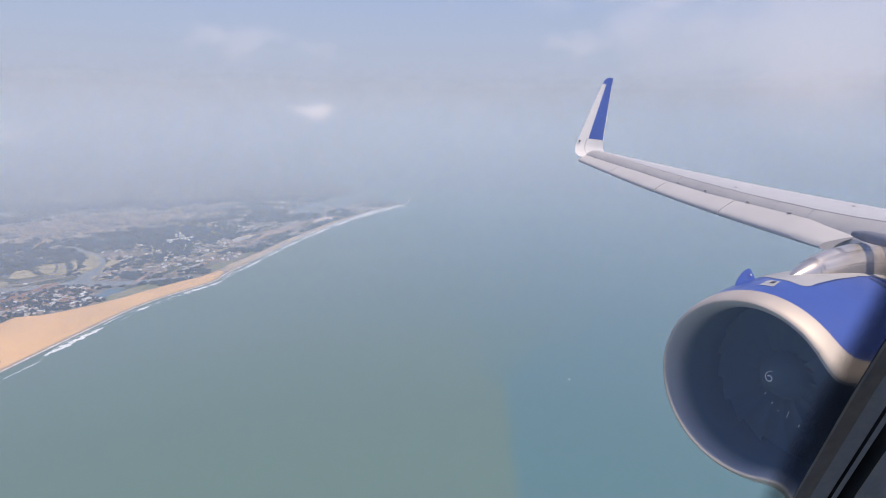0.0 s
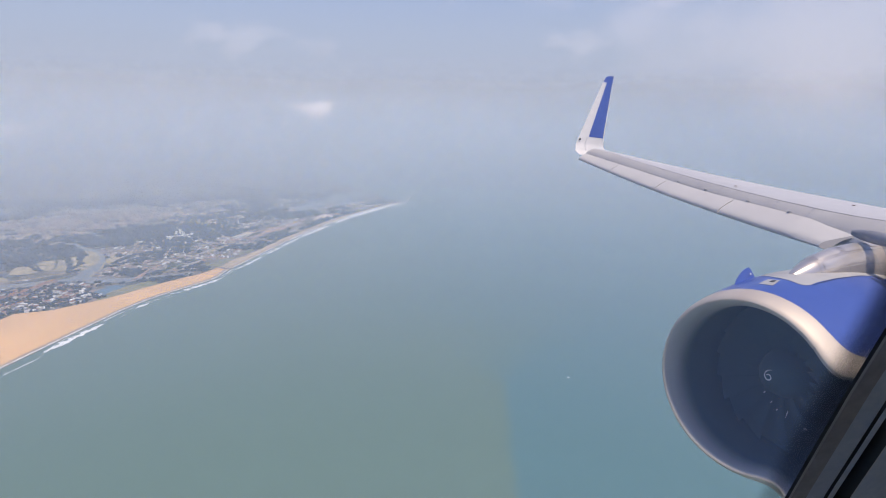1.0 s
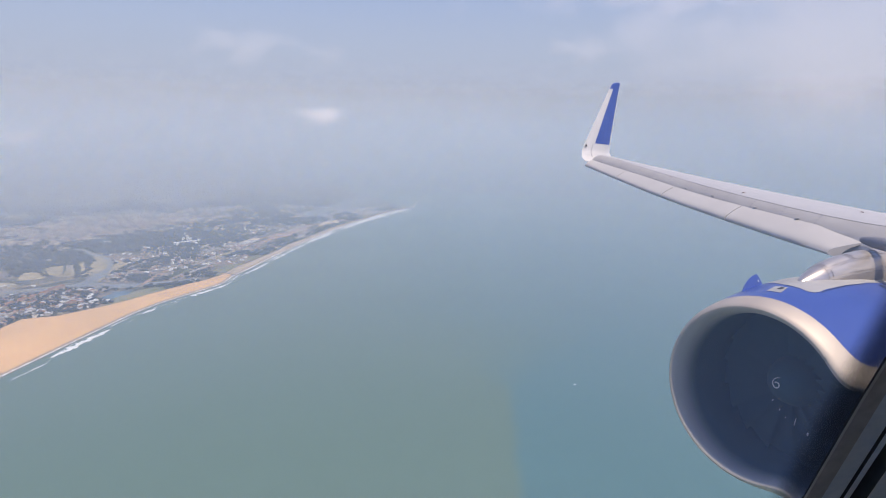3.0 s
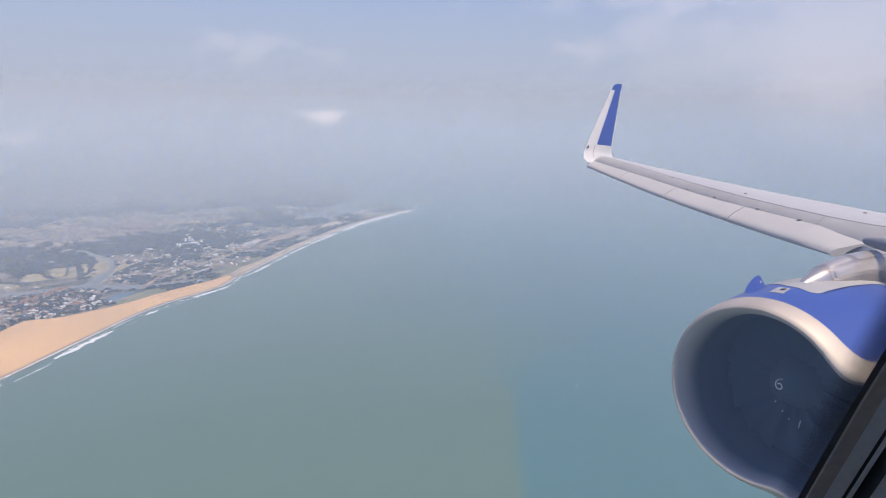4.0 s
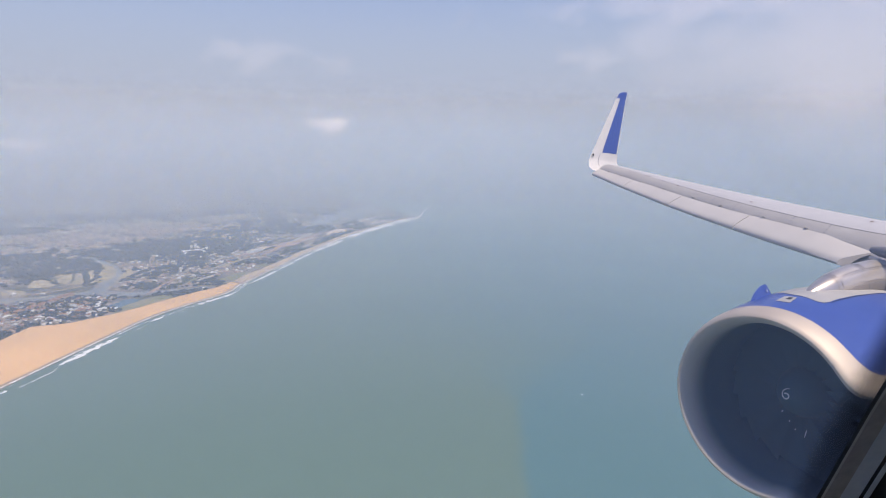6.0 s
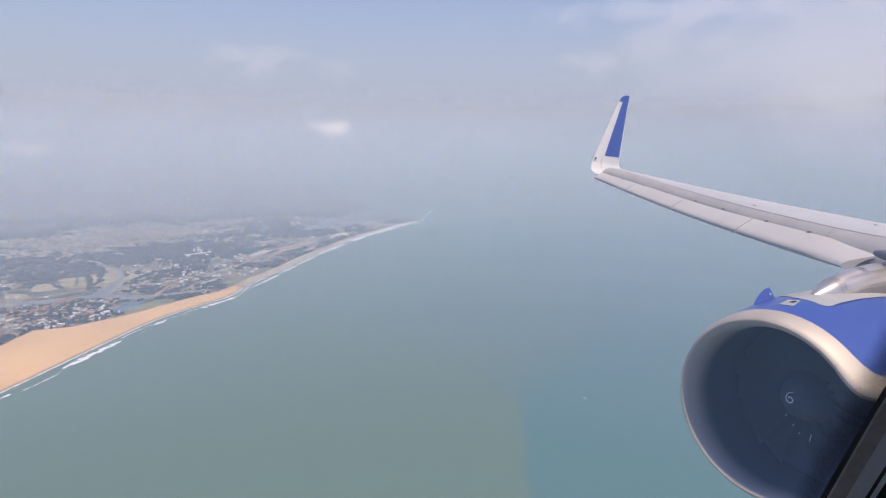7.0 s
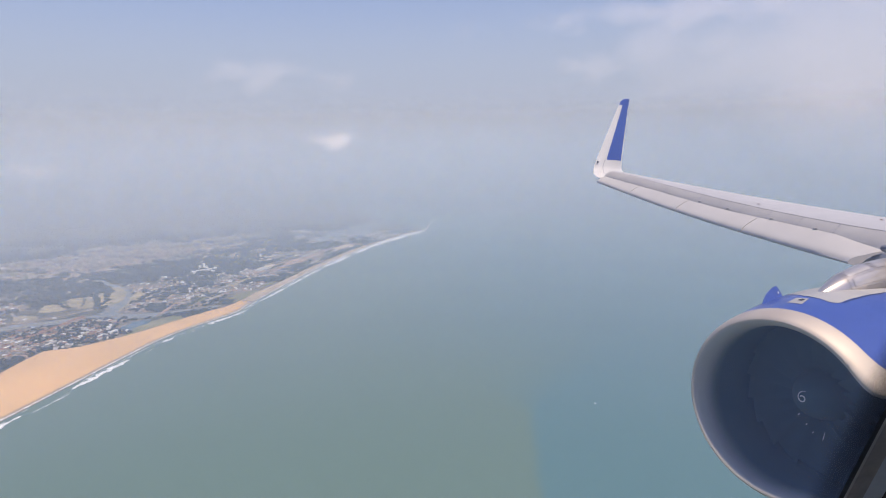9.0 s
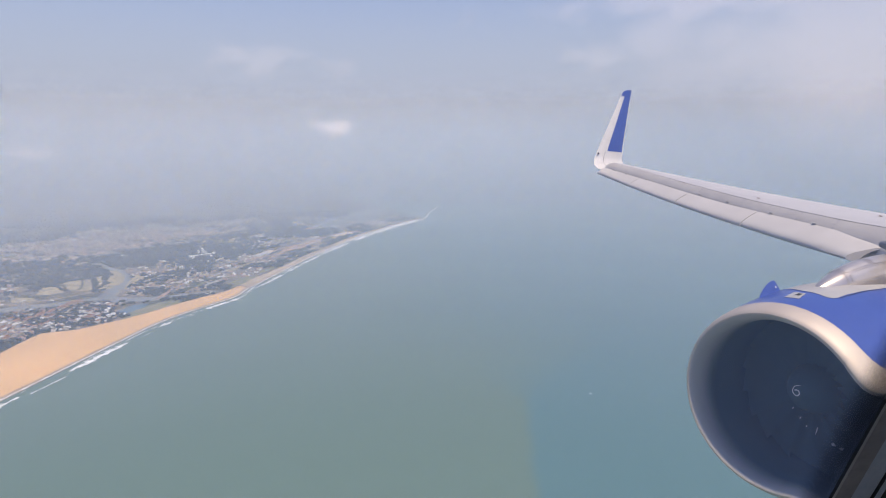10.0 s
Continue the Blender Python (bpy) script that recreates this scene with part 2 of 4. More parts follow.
def build_engine():
    engine = new("engine")
    engine.parent = airliner
    tagged(engine, "blue turbofan nacelle with a bare metal intake lip")
    cut = 0.232
    part("intake_lip", revolve([INNER[1]] + [p for p in OUTER if -p[0] <= cut]), M_LIP, engine, "bare aluminium intake lip")
    part("fan_cowl", revolve([p for p in OUTER if -p[0] >= cut] + [(-3.4, 1.1), (-2.6, 1.08)]), M_BLUE, engine, "glossy blue painted fan cowl")
    part("cowl_seam", skin_patch([(y, -180, 180) for y in (-cut, -cut - 0.012)], 0.0015), M_SEAMBLUE, engine)
    part("intake_duct", revolve(INNER[1:]), M_LINER, engine, "dark grey acoustic liner with light painted in behind the lip")
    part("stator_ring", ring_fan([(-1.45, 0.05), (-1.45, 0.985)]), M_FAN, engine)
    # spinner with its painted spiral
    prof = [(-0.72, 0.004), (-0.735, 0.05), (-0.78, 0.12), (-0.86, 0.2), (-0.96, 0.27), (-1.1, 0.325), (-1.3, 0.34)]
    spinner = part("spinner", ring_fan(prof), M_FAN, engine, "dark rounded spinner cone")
    rows = []
    for i in range(44):
        f = i / 43
        a, r = 0.6 + f * 7.4, 0.03 + 0.017 * f + 0.045 * max(0.0, f - 0.7) / 0.3
        y = interp(r, [p[1] for p in prof], [-p[0] for p in prof])
        w = 0.008 - 0.0045 * max(0.0, f - 0.7) / 0.3
        rows.append([(FAN_X + (r + k * w) * math.cos(a), -y + 0.006, FAN_Z + (r + k * w) * math.sin(a)) for k in (-1, 1)])
    part("spiral", loft(rows, False), M_MARK, spinner, "white painted spiral")
    # fan blades
    blade = None
    for k in range(18):
        rows = []
        for i in range(7):
            r = 0.31 + i / 6 * 0.655
            turn = radians(48 + 26 * i / 6)
            half = 0.135 + 0.12 * i / 6
            row = []
            for u in (-1, -0.4, 0.3, 1):
                row.append((u * half * math.sin(turn) + 0.02 * (1 - u * u), u * half * math.cos(turn), r))
            rows.append([(x, -1.12 + y, z) for x, y, z in row] + [(x - 0.012, -1.12 + y - 0.004, z) for x, y, z in row[::-1]])
        if blade is None:
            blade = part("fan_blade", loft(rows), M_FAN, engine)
            data = blade.data
        else:
            blade = new("fan_blade", data)
            blade.parent = engine
        blade.matrix_local = Matrix.Translation((FAN_X, 0, FAN_Z)) @ Matrix.Rotation(2 * math.pi * k / 18, 4, "Y")
    # glints of light near the lower blades' roots, made as bright strips
    for x, z, long, lean in ((5.888, -2.323, 0.045, 0.5), (5.775, -2.406, 0.04, 0.4), (5.683, -2.474, 0.03, 0.4), (5.56, -2.47, 0.12, 0.1), (5.436, -2.543, 0.045, 0.2), (5.30, -2.545, 0.06, 0.0)):
        c, q = math.sin(lean), math.cos(lean)
        rows = [[(x - c * v + q * w, -0.93, z + q * v + c * w) for w in (-0.0045 * (1 - u * u) - 0.001, 0.0045 * (1 - u * u) + 0.001)] for u, v in ((u, u * long / 2) for u in np.linspace(-1, 1, 7))]
        part("blade_glint", loft(rows, False), M_GLINT, engine, "bright painted glint near a blade's root")
    # strake on the outboard shoulder: a rounded fin with an upright trailing edge
    rows = []
    for f in np.linspace(0, 1, 15):
        y = -0.54 - 0.43 * f
        h = 0.145 * math.sin(0.5 * math.pi * min(1.0, f / 0.82)) ** 0.85 if f < 0.88 else 0.145 * (1 - ((f - 0.88) / 0.12) ** 2 * 0.95)
        r0 = nacelle_radius(y) - 0.03
        rows.append([nacelle_point(y, radians(60) + k * 0.009, rr) for k, rr in ((-1, r0), (-0.5, r0 + h + 0.03), (0.5, r0 + h + 0.03), (1, r0))])
    part("strake", loft(rows), M_BLUE, engine, "blue vortex strake fin")
    rows = [[nacelle_point(y, radians(61.2), nacelle_radius(y) + h) for y in (-0.865, -0.89)] for h in (0.045, 0.07)]
    part("strake_mark", loft(rows, False), M_MARK, engine)
    # small vent with its pale surround
    part("vent_surround", skin_patch([(y, interp(-y, (0.45, 0.65), (77.5, 76.8)), interp(-y, (0.45, 0.67), (85.6, 83.5))) for y in np.linspace(-0.45, -0.66, 6)], 0.004), M_GREY, engine, "pale vent surround")
    part("vent", skin_patch([(-0.545, 80.5, 82.9), (-0.58, 80.5, 82.9), (-0.62, 80.8, 82.9)], 0.008), M_DARK, engine, "dark vent opening")
    rows = []
    for y in np.concatenate([np.linspace(-0.69, -0.9, 40), np.linspace(-0.94, -3.2, 50)]):
        first = interp(-y, (0.69, 0.715, 0.755, 0.885, 1.0), (92.5, 88.5, 78, 66.5, 60))
        reach = interp(-y, (0.69, 0.72, 0.775, 0.98, 1.25, 1.55, 2.1, 2.13, 2.4, 3.2), (93.5, 96, 96.8, 96.6, 97.0, 97.4, 97.8, 99.5, 100.5, 102))
        rows.append((y, first, reach))
    part("crown_panel", skin_patch(rows, 0.004), M_GREY, engine, "grey unpainted crown panel with a toothed edge")
    part("cowl_seam", skin_patch([(y, 97.2, 97.9) for y in np.linspace(-0.8, -1.95, 8)], 0.003), M_SEAMBLUE, engine)
    part("latch_opening", skin_patch([(y, a0, a1) for y, a0, a1 in ((-1.99, 99.6, 103), (-1.9, 100, 107), (-1.84, 104, 111), (-1.78, 108, 113))], 0.004), M_SEAMBLUE, engine, "dark blue cowl joint")
    return engine


build_engine()


PYLON = ((-0.93, -0.81, 0.03), (-1.0, -0.75, 0.075), (-1.1, -0.685, 0.115), (-1.25, -0.605, 0.165), (-1.45, -0.515, 0.21), (-1.8, -0.42, 0.25), (-2.2, -0.365, 0.28),
         (-2.7, -0.33, 0.3), (-3.3, -0.28, 0.3), (-4.5, -0.3, 0.24))


def pylon_x(y):
    return 5.93 + 0.05 * (y + 1.0)


def build_pylon():
    """Fairing from the nacelle's crown up to the wing's leading edge."""
    rows = []
    for y, top, half in PYLON:
        row = []
        for i in range(25):
            a = math.pi * i / 24
            row.append((pylon_x(y) + half * math.cos(a), y, -1.0 + (top + 1.0) * math.sin(a) ** 0.6))
        row += [(pylon_x(y) - half, y, -1.3), (pylon_x(y) + half, y, -1.3)]
        rows.append(row)
    pylon = part("pylon", loft(rows), M_PYLON, airliner, "polished metal engine pylon fairing")
    ys, tops, halves = [-p[0] for p in PYLON], [p[1] for p in PYLON], [p[2] for p in PYLON]
    for y in (-1.36, -1.85, -2.4):
        top, half = interp(-y, ys, tops), interp(-y, ys, halves)
        ring = [[(pylon_x(y) + (half + 0.004) * math.cos(math.pi * i / 24), y - dy, -1.0 + (top + 1.004) * math.sin(math.pi * i / 24) ** 0.6) for i in range(25)] for dy in (0, 0.012)]
        part("seam", loft(ring, False), M_STRIP, pylon)
    for a0, a1, y0, y1 in ((0.66, 0.668, -1.36, -3.0), (0.40, 0.408, -1.36, -3.0), (0.82, 0.826, -1.36, -3.0)):
        rows = []
        for y in np.linspace(y0, y1, 6):
            top, half = interp(-y, ys, tops), interp(-y, ys, halves)
            rows.append([(pylon_x(y) + (half + 0.006) * math.cos(math.pi * f), y, -1.0 + (top + 1.006) * math.sin(math.pi * f) ** 0.6) for f in np.linspace(a0, a1, 5)])
        part("seam", loft(rows, False), M_STRIP, pylon)

    for y0, y1, a0, a1 in ((-1.4, -1.8, 0.42, 0.63), (-1.9, -2.35, 0.44, 0.64), (-1.42, -2.3, 0.68, 0.8), (-2.45, -3.0, 0.42, 0.62)):
        rows = []
        for y in np.linspace(y0, y1, 6):
            top, half = interp(-y, ys, tops), interp(-y, ys, halves)
            rows.append([(pylon_x(y) + (half + 0.005) * math.cos(math.pi * f), y, -1.0 + (top + 1.005) * math.sin(math.pi * f) ** 0.6) for f in np.linspace(a0, a1, 7)])
        part("access_panel", loft(rows, False), M_PATCH, pylon, "bright worn metal access panel")

build_pylon()

# ---- wing ----
SPAN = (1.7, 4.0, 6.4, 7.38, 8.96, 11.04, 12.46, 14.24, 16.0, 16.9)
EDGE_Z = (-0.62, -0.58, -0.50, -0.535, -0.51, -0.444, -0.371, -0.28, -0.18, -0.123)


def edge_y(x):
    return -2.581 - 0.465 * (x - 6.4) if x > 6.4 else -2.581 + 0.5 * (6.4 - x)


EDGE_FIT = np.polyfit(SPAN, EDGE_Z, 4)


def edge_z(x):
    return float(np.polyval(EDGE_FIT, x))


def chord(x):
    return interp(x, (1.7, 6.4, 16.9), (6.4, 3.75, 1.6))


UPPER = [((i / 26) ** 2) for i in range(27)]


def fixed_section(x):
    """Airfoil of the fixed wing behind the slat, as a loop from nose over the top to the tail and back."""
    y0, z0, c = edge_y(x), edge_z(x), chord(x)
    k = min(1.0, c / 2.6)
    thick = interp(x, (5, 6.4, 9, 12, 14.5, 16.9), (0.1388, 0.155, 0.1711, 0.1938, 0.2147, 0.2364)) / 0.118
    ny, nz = -0.40 * k, 0.03 * k
    up = [(u, 0.59 * (0.2969 * u ** 0.5 - 0.126 * u - 0.3516 * u * u + 0.2843 * u ** 3 - 0.1015 * u ** 4) * 2.0 - 0.012 * u) for u in UPPER]
    low = [(1.0, -0.018), (0.75, -0.03), (0.5, -0.05), (0.25, -0.055), (0.08, -0.04), (0.015, -0.02)]
    return [(x, y0 + ny - c * u, z0 + nz + c * v * thick) for u, v in up] + [(x, y0 + ny - c * u, z0 + nz + c * v) for u, v in low]


def wing_point(x, u, lift=0.0):
    s = fixed_section(x)[:27]
    us = UPPER
    return (x, interp(u, us, [p[1] for p in s]), interp(u, us, [p[2] for p in s]) + lift)


def strip_end(x):
    """How far back the bare strip behind the slats reaches, in parts of the chord."""
    return interp(x, (5.4, 6.3, 7.0, 8.0, 9.1, 10.8, 12.2, 13.5, 14.6, 15.7, 16.8), (0.1, 0.087, 0.078, 0.077, 0.079, 0.088, 0.103, 0.123, 0.15, 0.18, 0.19))


def slat_section(x, skew=0.0):
    y0, z0 = edge_y(x), edge_z(x)
    k = interp(x, (6.4, 8.2, 10, 16.9), (0.9, 0.86, 0.78, 0.74))
    top = [(0.0, 0.0), (-0.015, 0.045), (-0.06, 0.09), (-0.14, 0.135), (-0.26, 0.20), (-0.4, 0.262), (-0.56, 0.325)]
    low = [(-0.545, 0.312), (-0.38, 0.235), (-0.24, 0.14), (-0.17, 0.06), (-0.13, -0.03), (-0.06, -0.045), (-0.015, -0.03)]
    return [(x + skew * a / 0.56, y0 + a * k, z0 + b * k) for a, b in top + low]


def build_wing():
    stations = list(np.linspace(1.7, 6.4, 6)) + list(np.linspace(6.9, 16.9, 41))
    wing = part("wing", loft([fixed_section(x) for x in stations]), M_WHITE, airliner, "pale grey swept wing with slats extended")
    strip = [[wing_point(x, u, 0.004) for u in np.linspace(0.006, strip_end(x), 7)] for x in np.linspace(5.4, 16.8, 46)]
    part("leading_edge_panel", loft(strip, False), M_STRIP, wing, "bare metal strip behind the slats")
    for a, b in ((6.5, 9.04), (9.065, 11.61), (11.635, 14.30), (14.325, 16.88), (2.2, 5.2)):
        bend = 0.5 if a == 6.5 else 0.0
        slat = part("slat", loft([slat_section(x, bend * max(0.0, 1 - i / 3)) for i, x in enumerate(np.linspace(a, b, 13))]), M_SLAT, wing, "pale grey leading-edge slat, extended")
    for x in (7.6, 8.7, 10.1, 11.2, 12.6, 13.9, 15.2, 16.1):
        bm = bmesh.new()
        p = wing_point(x, 0.03, 0.012)
        box(bm, p[0], p[1], p[2], 0.06, 0.09, 0.02, 0.4)
        part("slat_track", bm, M_STRIP, wing)
    for x, u in ((6.75, 0.2), (9.4, 0.12), (12.2, 0.1)):
        bm = bmesh.new()
        p = wing_point(x, u, 0.006)
        box(bm, p[0], p[1], p[2], 0.045, 0.045, 0.012, 0.4)
        part("fastener", bm, M_RUST, wing, "rust-brown access fastener")
    line = [[wing_point(x, strip_end(x) + du, 0.005) for du in (0.0, 0.003)] for x in np.linspace(5.4, 16.8, 46)]
    part("panel_gap", loft(line, False), M_DARK, wing)
    for x in np.linspace(7.2, 16.2, 12):
        line = [[wing_point(x + dx, u, 0.005) for u in np.linspace(0.012, strip_end(x), 5)] for dx in (0, 0.02)]
        part("panel_gap", loft(line, False), M_FAIR, wing)
    rows = []
    for f in np.linspace(0, 1, 11):
        r = 0.085 * math.sin(math.pi * (0.08 + 0.84 * f)) ** 0.5
        c = Vector((6.02, -2.5, -0.24)).lerp(Vector((5.2, -2.1, -0.22)), f)
        rows.append([c + Vector((0.4 * r * math.cos(a * math.pi / 8), 0.9 * r * math.cos(a * math.pi / 8), r * math.sin(a * math.pi / 8))) for a in range(16)])
    part("slat_end_fairing", loft(rows), M_FAIR, wing, "dark grey rounded fairing at the slat's end")
    return wing


wing = build_wing()


def winglet_rows(lift=0.0, c0=0.0, c1=1.0, f0=0.0, f1=1.0, n=14):
    """Sections from the wing tip, round the bend and up the blade. Each is a thin lens from nose to tail."""
    F = (0.0, 0.1, 0.2, 0.32, 0.5, 0.97, 1.0)
    X = (16.9, 17.12, 17.3, 17.42, 17.5, 17.85, 17.87)
    Z = (0.0, 0.02, 0.12, 0.32, 0.75, 2.62, 2.70)
    NOSE = (-7.68, -7.66, -7.66, -7.74, -7.97, -9.03, -9.22)
    TAIL = (-9.25, -9.2, -9.08, -9.0, -9.05, -9.42, -9.45)
    rows = []
    for i in range(n + 1):
        f = f0 + (f1 - f0) * i / n
        x, z, a, b = interp(f, F, X), interp(f, F, Z), interp(f, F, NOSE), interp(f, F, TAIL)
        # the direction across the blade turns from up to inboard
        g = interp(f, (0.0, 0.08, 0.32, 1.0), (radians(86), radians(75), radians(18), radians(11)))
        d = Vector((-math.cos(g), 0, math.sin(g)))
        t = 0.09 * abs(a - b) + 0.01
        row = []
        us = np.linspace(c0, c1, 9)
        for u in us:
            w = t * 0.5 * (4 * u * (1 - u)) ** 0.6 + lift
            row.append(Vector((x, a + (b - a) * u, z)) + d * w)
        if not lift:
            for u in us[-2:0:-1]:
                row.append(Vector((x, a + (b - a) * u, z)) - d * t * 0.4 * (4 * u * (1 - u)) ** 0.6)
        rows.append(row)
    return rows


winglet = part("winglet", loft(winglet_rows(n=30)), M_SHARK, airliner, "white upturned wing-tip fence with a blue inner face")
part("blue_panel", loft(winglet_rows(0.004, 0.34, 0.94, 0.43, 0.97), False), M_BLUE, winglet, "blue painted inner face")
part("seam", loft(winglet_rows(0.004, 0.27, 0.285, 0.1, 0.42, 8), False), M_FAIR, winglet)
bm = bmesh.new()
bmesh.ops.create_uvsphere(bm, u_segments=12, v_segments=8, radius=0.042, matrix=Matrix.Translation((17.40, -7.88, 0.5)) @ Matrix.Diagonal((0.6, 0.8, 1.0, 1)))
part("navigation_light", bm, M_DARK, winglet, "dark navigation lamp")
part("blue_cap", loft(winglet_rows(0.004, 0.02, 0.995, 0.93, 0.999, 4), False), M_BLUE, winglet)

# ---- fuselage wall and the cabin window ----
FLANGE_SLOPE = 0.00027
WIN_Y, WIN_S, WIN_A, WIN_B, WIN_TILT = 6.7307, 0.6133, 0.1376, 0.2546, radians(-17.12)


def on_wall(y, s, r):
    a = s / 1.93
    return (r * math.cos(a), y, r * math.sin(a))


def window_loop(grow, r, n=64):
    pts = []
    c, q = math.cos(WIN_TILT), math.sin(WIN_TILT)
    for i in range(n):
        t = 2 * math.pi * i / n
        u = math.copysign(abs(math.cos(t)) ** (2 / 3), math.cos(t)) * (WIN_A + grow)
        w = math.copysign(abs(math.sin(t)) ** (2 / 3), math.sin(t)) * (WIN_B + grow)
        pts.append(on_wall(WIN_Y + c * u - q * w, WIN_S + q * u + c * w, r))
    return pts


def wall_frame(r, grow, half=0.55):
    """The wall round the window, from its rim out to a square."""
    rows = [window_loop(grow, r)]
    c, q = math.cos(WIN_TILT), math.sin(WIN_TILT)
    for f in (0.4, 1.0):
        row = []
        for i in range(64):
            t = 2 * math.pi * i / 64
            d = Vector((math.cos(t + WIN_TILT), math.sin(t + WIN_TILT)))
            d = d * (half / max(abs(d.x), abs(d.y)))
            inner = rows[0][i]
            y0, s0 = inner[1], 1.93 * math.atan2(inner[2], inner[0])
            row.append(on_wall(y0 + (WIN_Y + d.x - y0) * f, s0 + (WIN_S + d.y - s0) * f, r))
        rows.append(row)
    return loft(rows, True, False)


def tube(r, half=0.55, y0=-14.0, y1=14.0):
    """The rest of the fuselage skin, with a square left out for the window's wall."""
    bm = bmesh.new()
    s0, s1 = (WIN_S - half) / 1.93, (WIN_S + half) / 1.93
    for ya, yb, a0, a1, n in ((y0, WIN_Y - half, s1, s1 + 2 * math.pi, 64), (WIN_Y + half, y1, s1, s1 + 2 * math.pi, 64), (WIN_Y - half, WIN_Y + half, s1, s0 + 2 * math.pi, 52)):
        p0, p1 = 2.68, 3.02
        for b0, b1, k in ((a0, p0, n // 3), (p1, a1, n - n // 3)):
            loft([[(r * math.cos(a), y, r * math.sin(a)) for a in np.linspace(b0, b1, k)] for y in (ya, yb)], False, False, bm)
        # the far side's row of window openings
        marks = [ya] + [y for y in np.arange(-12.0, 12.0, 0.265) if ya < y < yb] + [yb]
        for i, (c0, c1) in enumerate(zip(marks, marks[1:])):
            if i % 2 == 0:
                loft([[(r * math.cos(a), y, r * math.sin(a)) for a in (p0, 0.5 * (p0 + p1), p1)] for y in (c0, c1)], False, False, bm)
    return bm


def build_fuselage():
    body = part("fuselage", tube(1.975), M_SKIN, airliner, "white painted fuselage skin")
    part("skin_panel", wall_frame(1.975, 0.24), M_SKIN, body)
    part("cabin_lining", tube(1.79), M_PANEL, body, "grey plastic cabin lining")
    part("window_panel", wall_frame(1.79, 0.17), M_PANEL, body, "grey moulded window panel")
    for y in (-14.0, 14.0):
        bm = bmesh.new()
        loft([[(r * math.cos(a * math.pi / 32), y, r * math.sin(a * math.pi / 32)) for a in range(64)] for r in (0.1, 1.975)], True, True, bm)
        part("bulkhead", bm, M_PANEL, body)
    window = new("cabin_window")
    window.parent = airliner
    tagged(window, "oval cabin window with a dark layered rim")
    bm = loft([window_loop(g, 1.9405) for g in (0.05, 0.0, -0.06, -0.12)], True, False)
    bm.verts.ensure_lookup_table()
    bm.faces.new(bm.verts[-64:])
    part("pane", bm, M_GLASS, window, "scratched inner pane with a faint dusty film").visible_shadow = False
    # the acrylic pane ends in a flange that curls in towards the seat and thins to its edge, bending the view there
    middle, reach = Vector((1.731, 6.815, 0.719)), 0.1
    g0, g1 = -0.028, 0.005
    steps = [g0 + (0.009 - g0) * i / 18 for i in range(19)]

    def flange(g, depth):
        return [(Vector(p) - middle).normalized() * (reach + depth) for p in window_loop(g, 1.9345, 160)]

    outside = [flange(g, 0.00014 - FLANGE_SLOPE * max(0.0, (g - g0) / (g1 - g0)) ** 3 / 3) for g in steps]
    inside = [flange(g, 0.0) for g in reversed(steps)]
    rim = part("pane_flange", loft(outside + inside + outside[:1], True, False), M_BEVEL, window, "clear curled edge of the acrylic pane")
    rim.location, rim.visible_shadow = middle, False
    # band that paints the soft dark rim shade onto the pane
    band = part("edge_shade_band", loft([window_loop(-0.018 + 0.0038 * i, 1.9352) for i in range(6)], True, False), M_EDGE_SHADE, window, "soft dark shade painted as a band along the pane's edge")
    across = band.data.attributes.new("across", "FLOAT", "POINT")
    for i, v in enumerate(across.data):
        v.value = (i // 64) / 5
    for name, mat, rings, label in (
            ("outer_frame", M_SEAL, ((0.24, 1.975), (0.12, 1.945), (0.0005, 1.9345), (0.0, 1.934), (0.0068, 1.933)), "black window seal"),
            ("seal_edge", M_LINE, ((0.0068, 1.933), (0.0078, 1.9326)), "thin pale seal edge"),
            ("gasket", M_BROWN, ((0.0078, 1.9326), (0.014, 1.9303)), "brown-grey rubber gasket"),
            ("reveal", M_PANEL, ((0.014, 1.9303), (0.0213, 1.9276)), "grey plastic window reveal"),
            ("groove", M_SEAL, ((0.0213, 1.9276), (0.0217, 1.930), (0.0228, 1.930), (0.0231, 1.927)), "dark groove"),
            ("reveal_lip", M_PANEL, ((0.0231, 1.927), (0.0255, 1.9261)), "grey plastic rim"),
            ("shade_slot", M_SEAL, ((0.0255, 1.9261), (0.0258, 1.936), (0.0325, 1.936), (0.0328, 1.9234)), "black shade slot"),
            ("slot_edge", M_LINE, ((0.0328, 1.9234), (0.0334, 1.9232)), "thin pale slot edge"),
            ("inner_reveal", M_PANEL, ((0.0334, 1.9232), (0.05, 1.918), (0.09, 1.90), (0.13, 1.86), (0.155, 1.82), (0.17, 1.79)), "grey flared inner reveal")):
        part(name, loft([window_loop(g, r) for g, r in rings], True, False), mat, window, label)


build_fuselage()

# ---- the coast ----
random.seed(7)
COAST = ((-4000, 2550), (-1500, 1310), (0, 575), (300, 420), (518, 305), (650, 246), (743, 197), (867, 131), (919, 102), (962, 69), (1000, 32), (1045, -10), (1093, -30), (1145, -60), (1258, -122),
         (1385, -197), (1518, -286), (1655, -390), (1787, -508), (1859, -594))


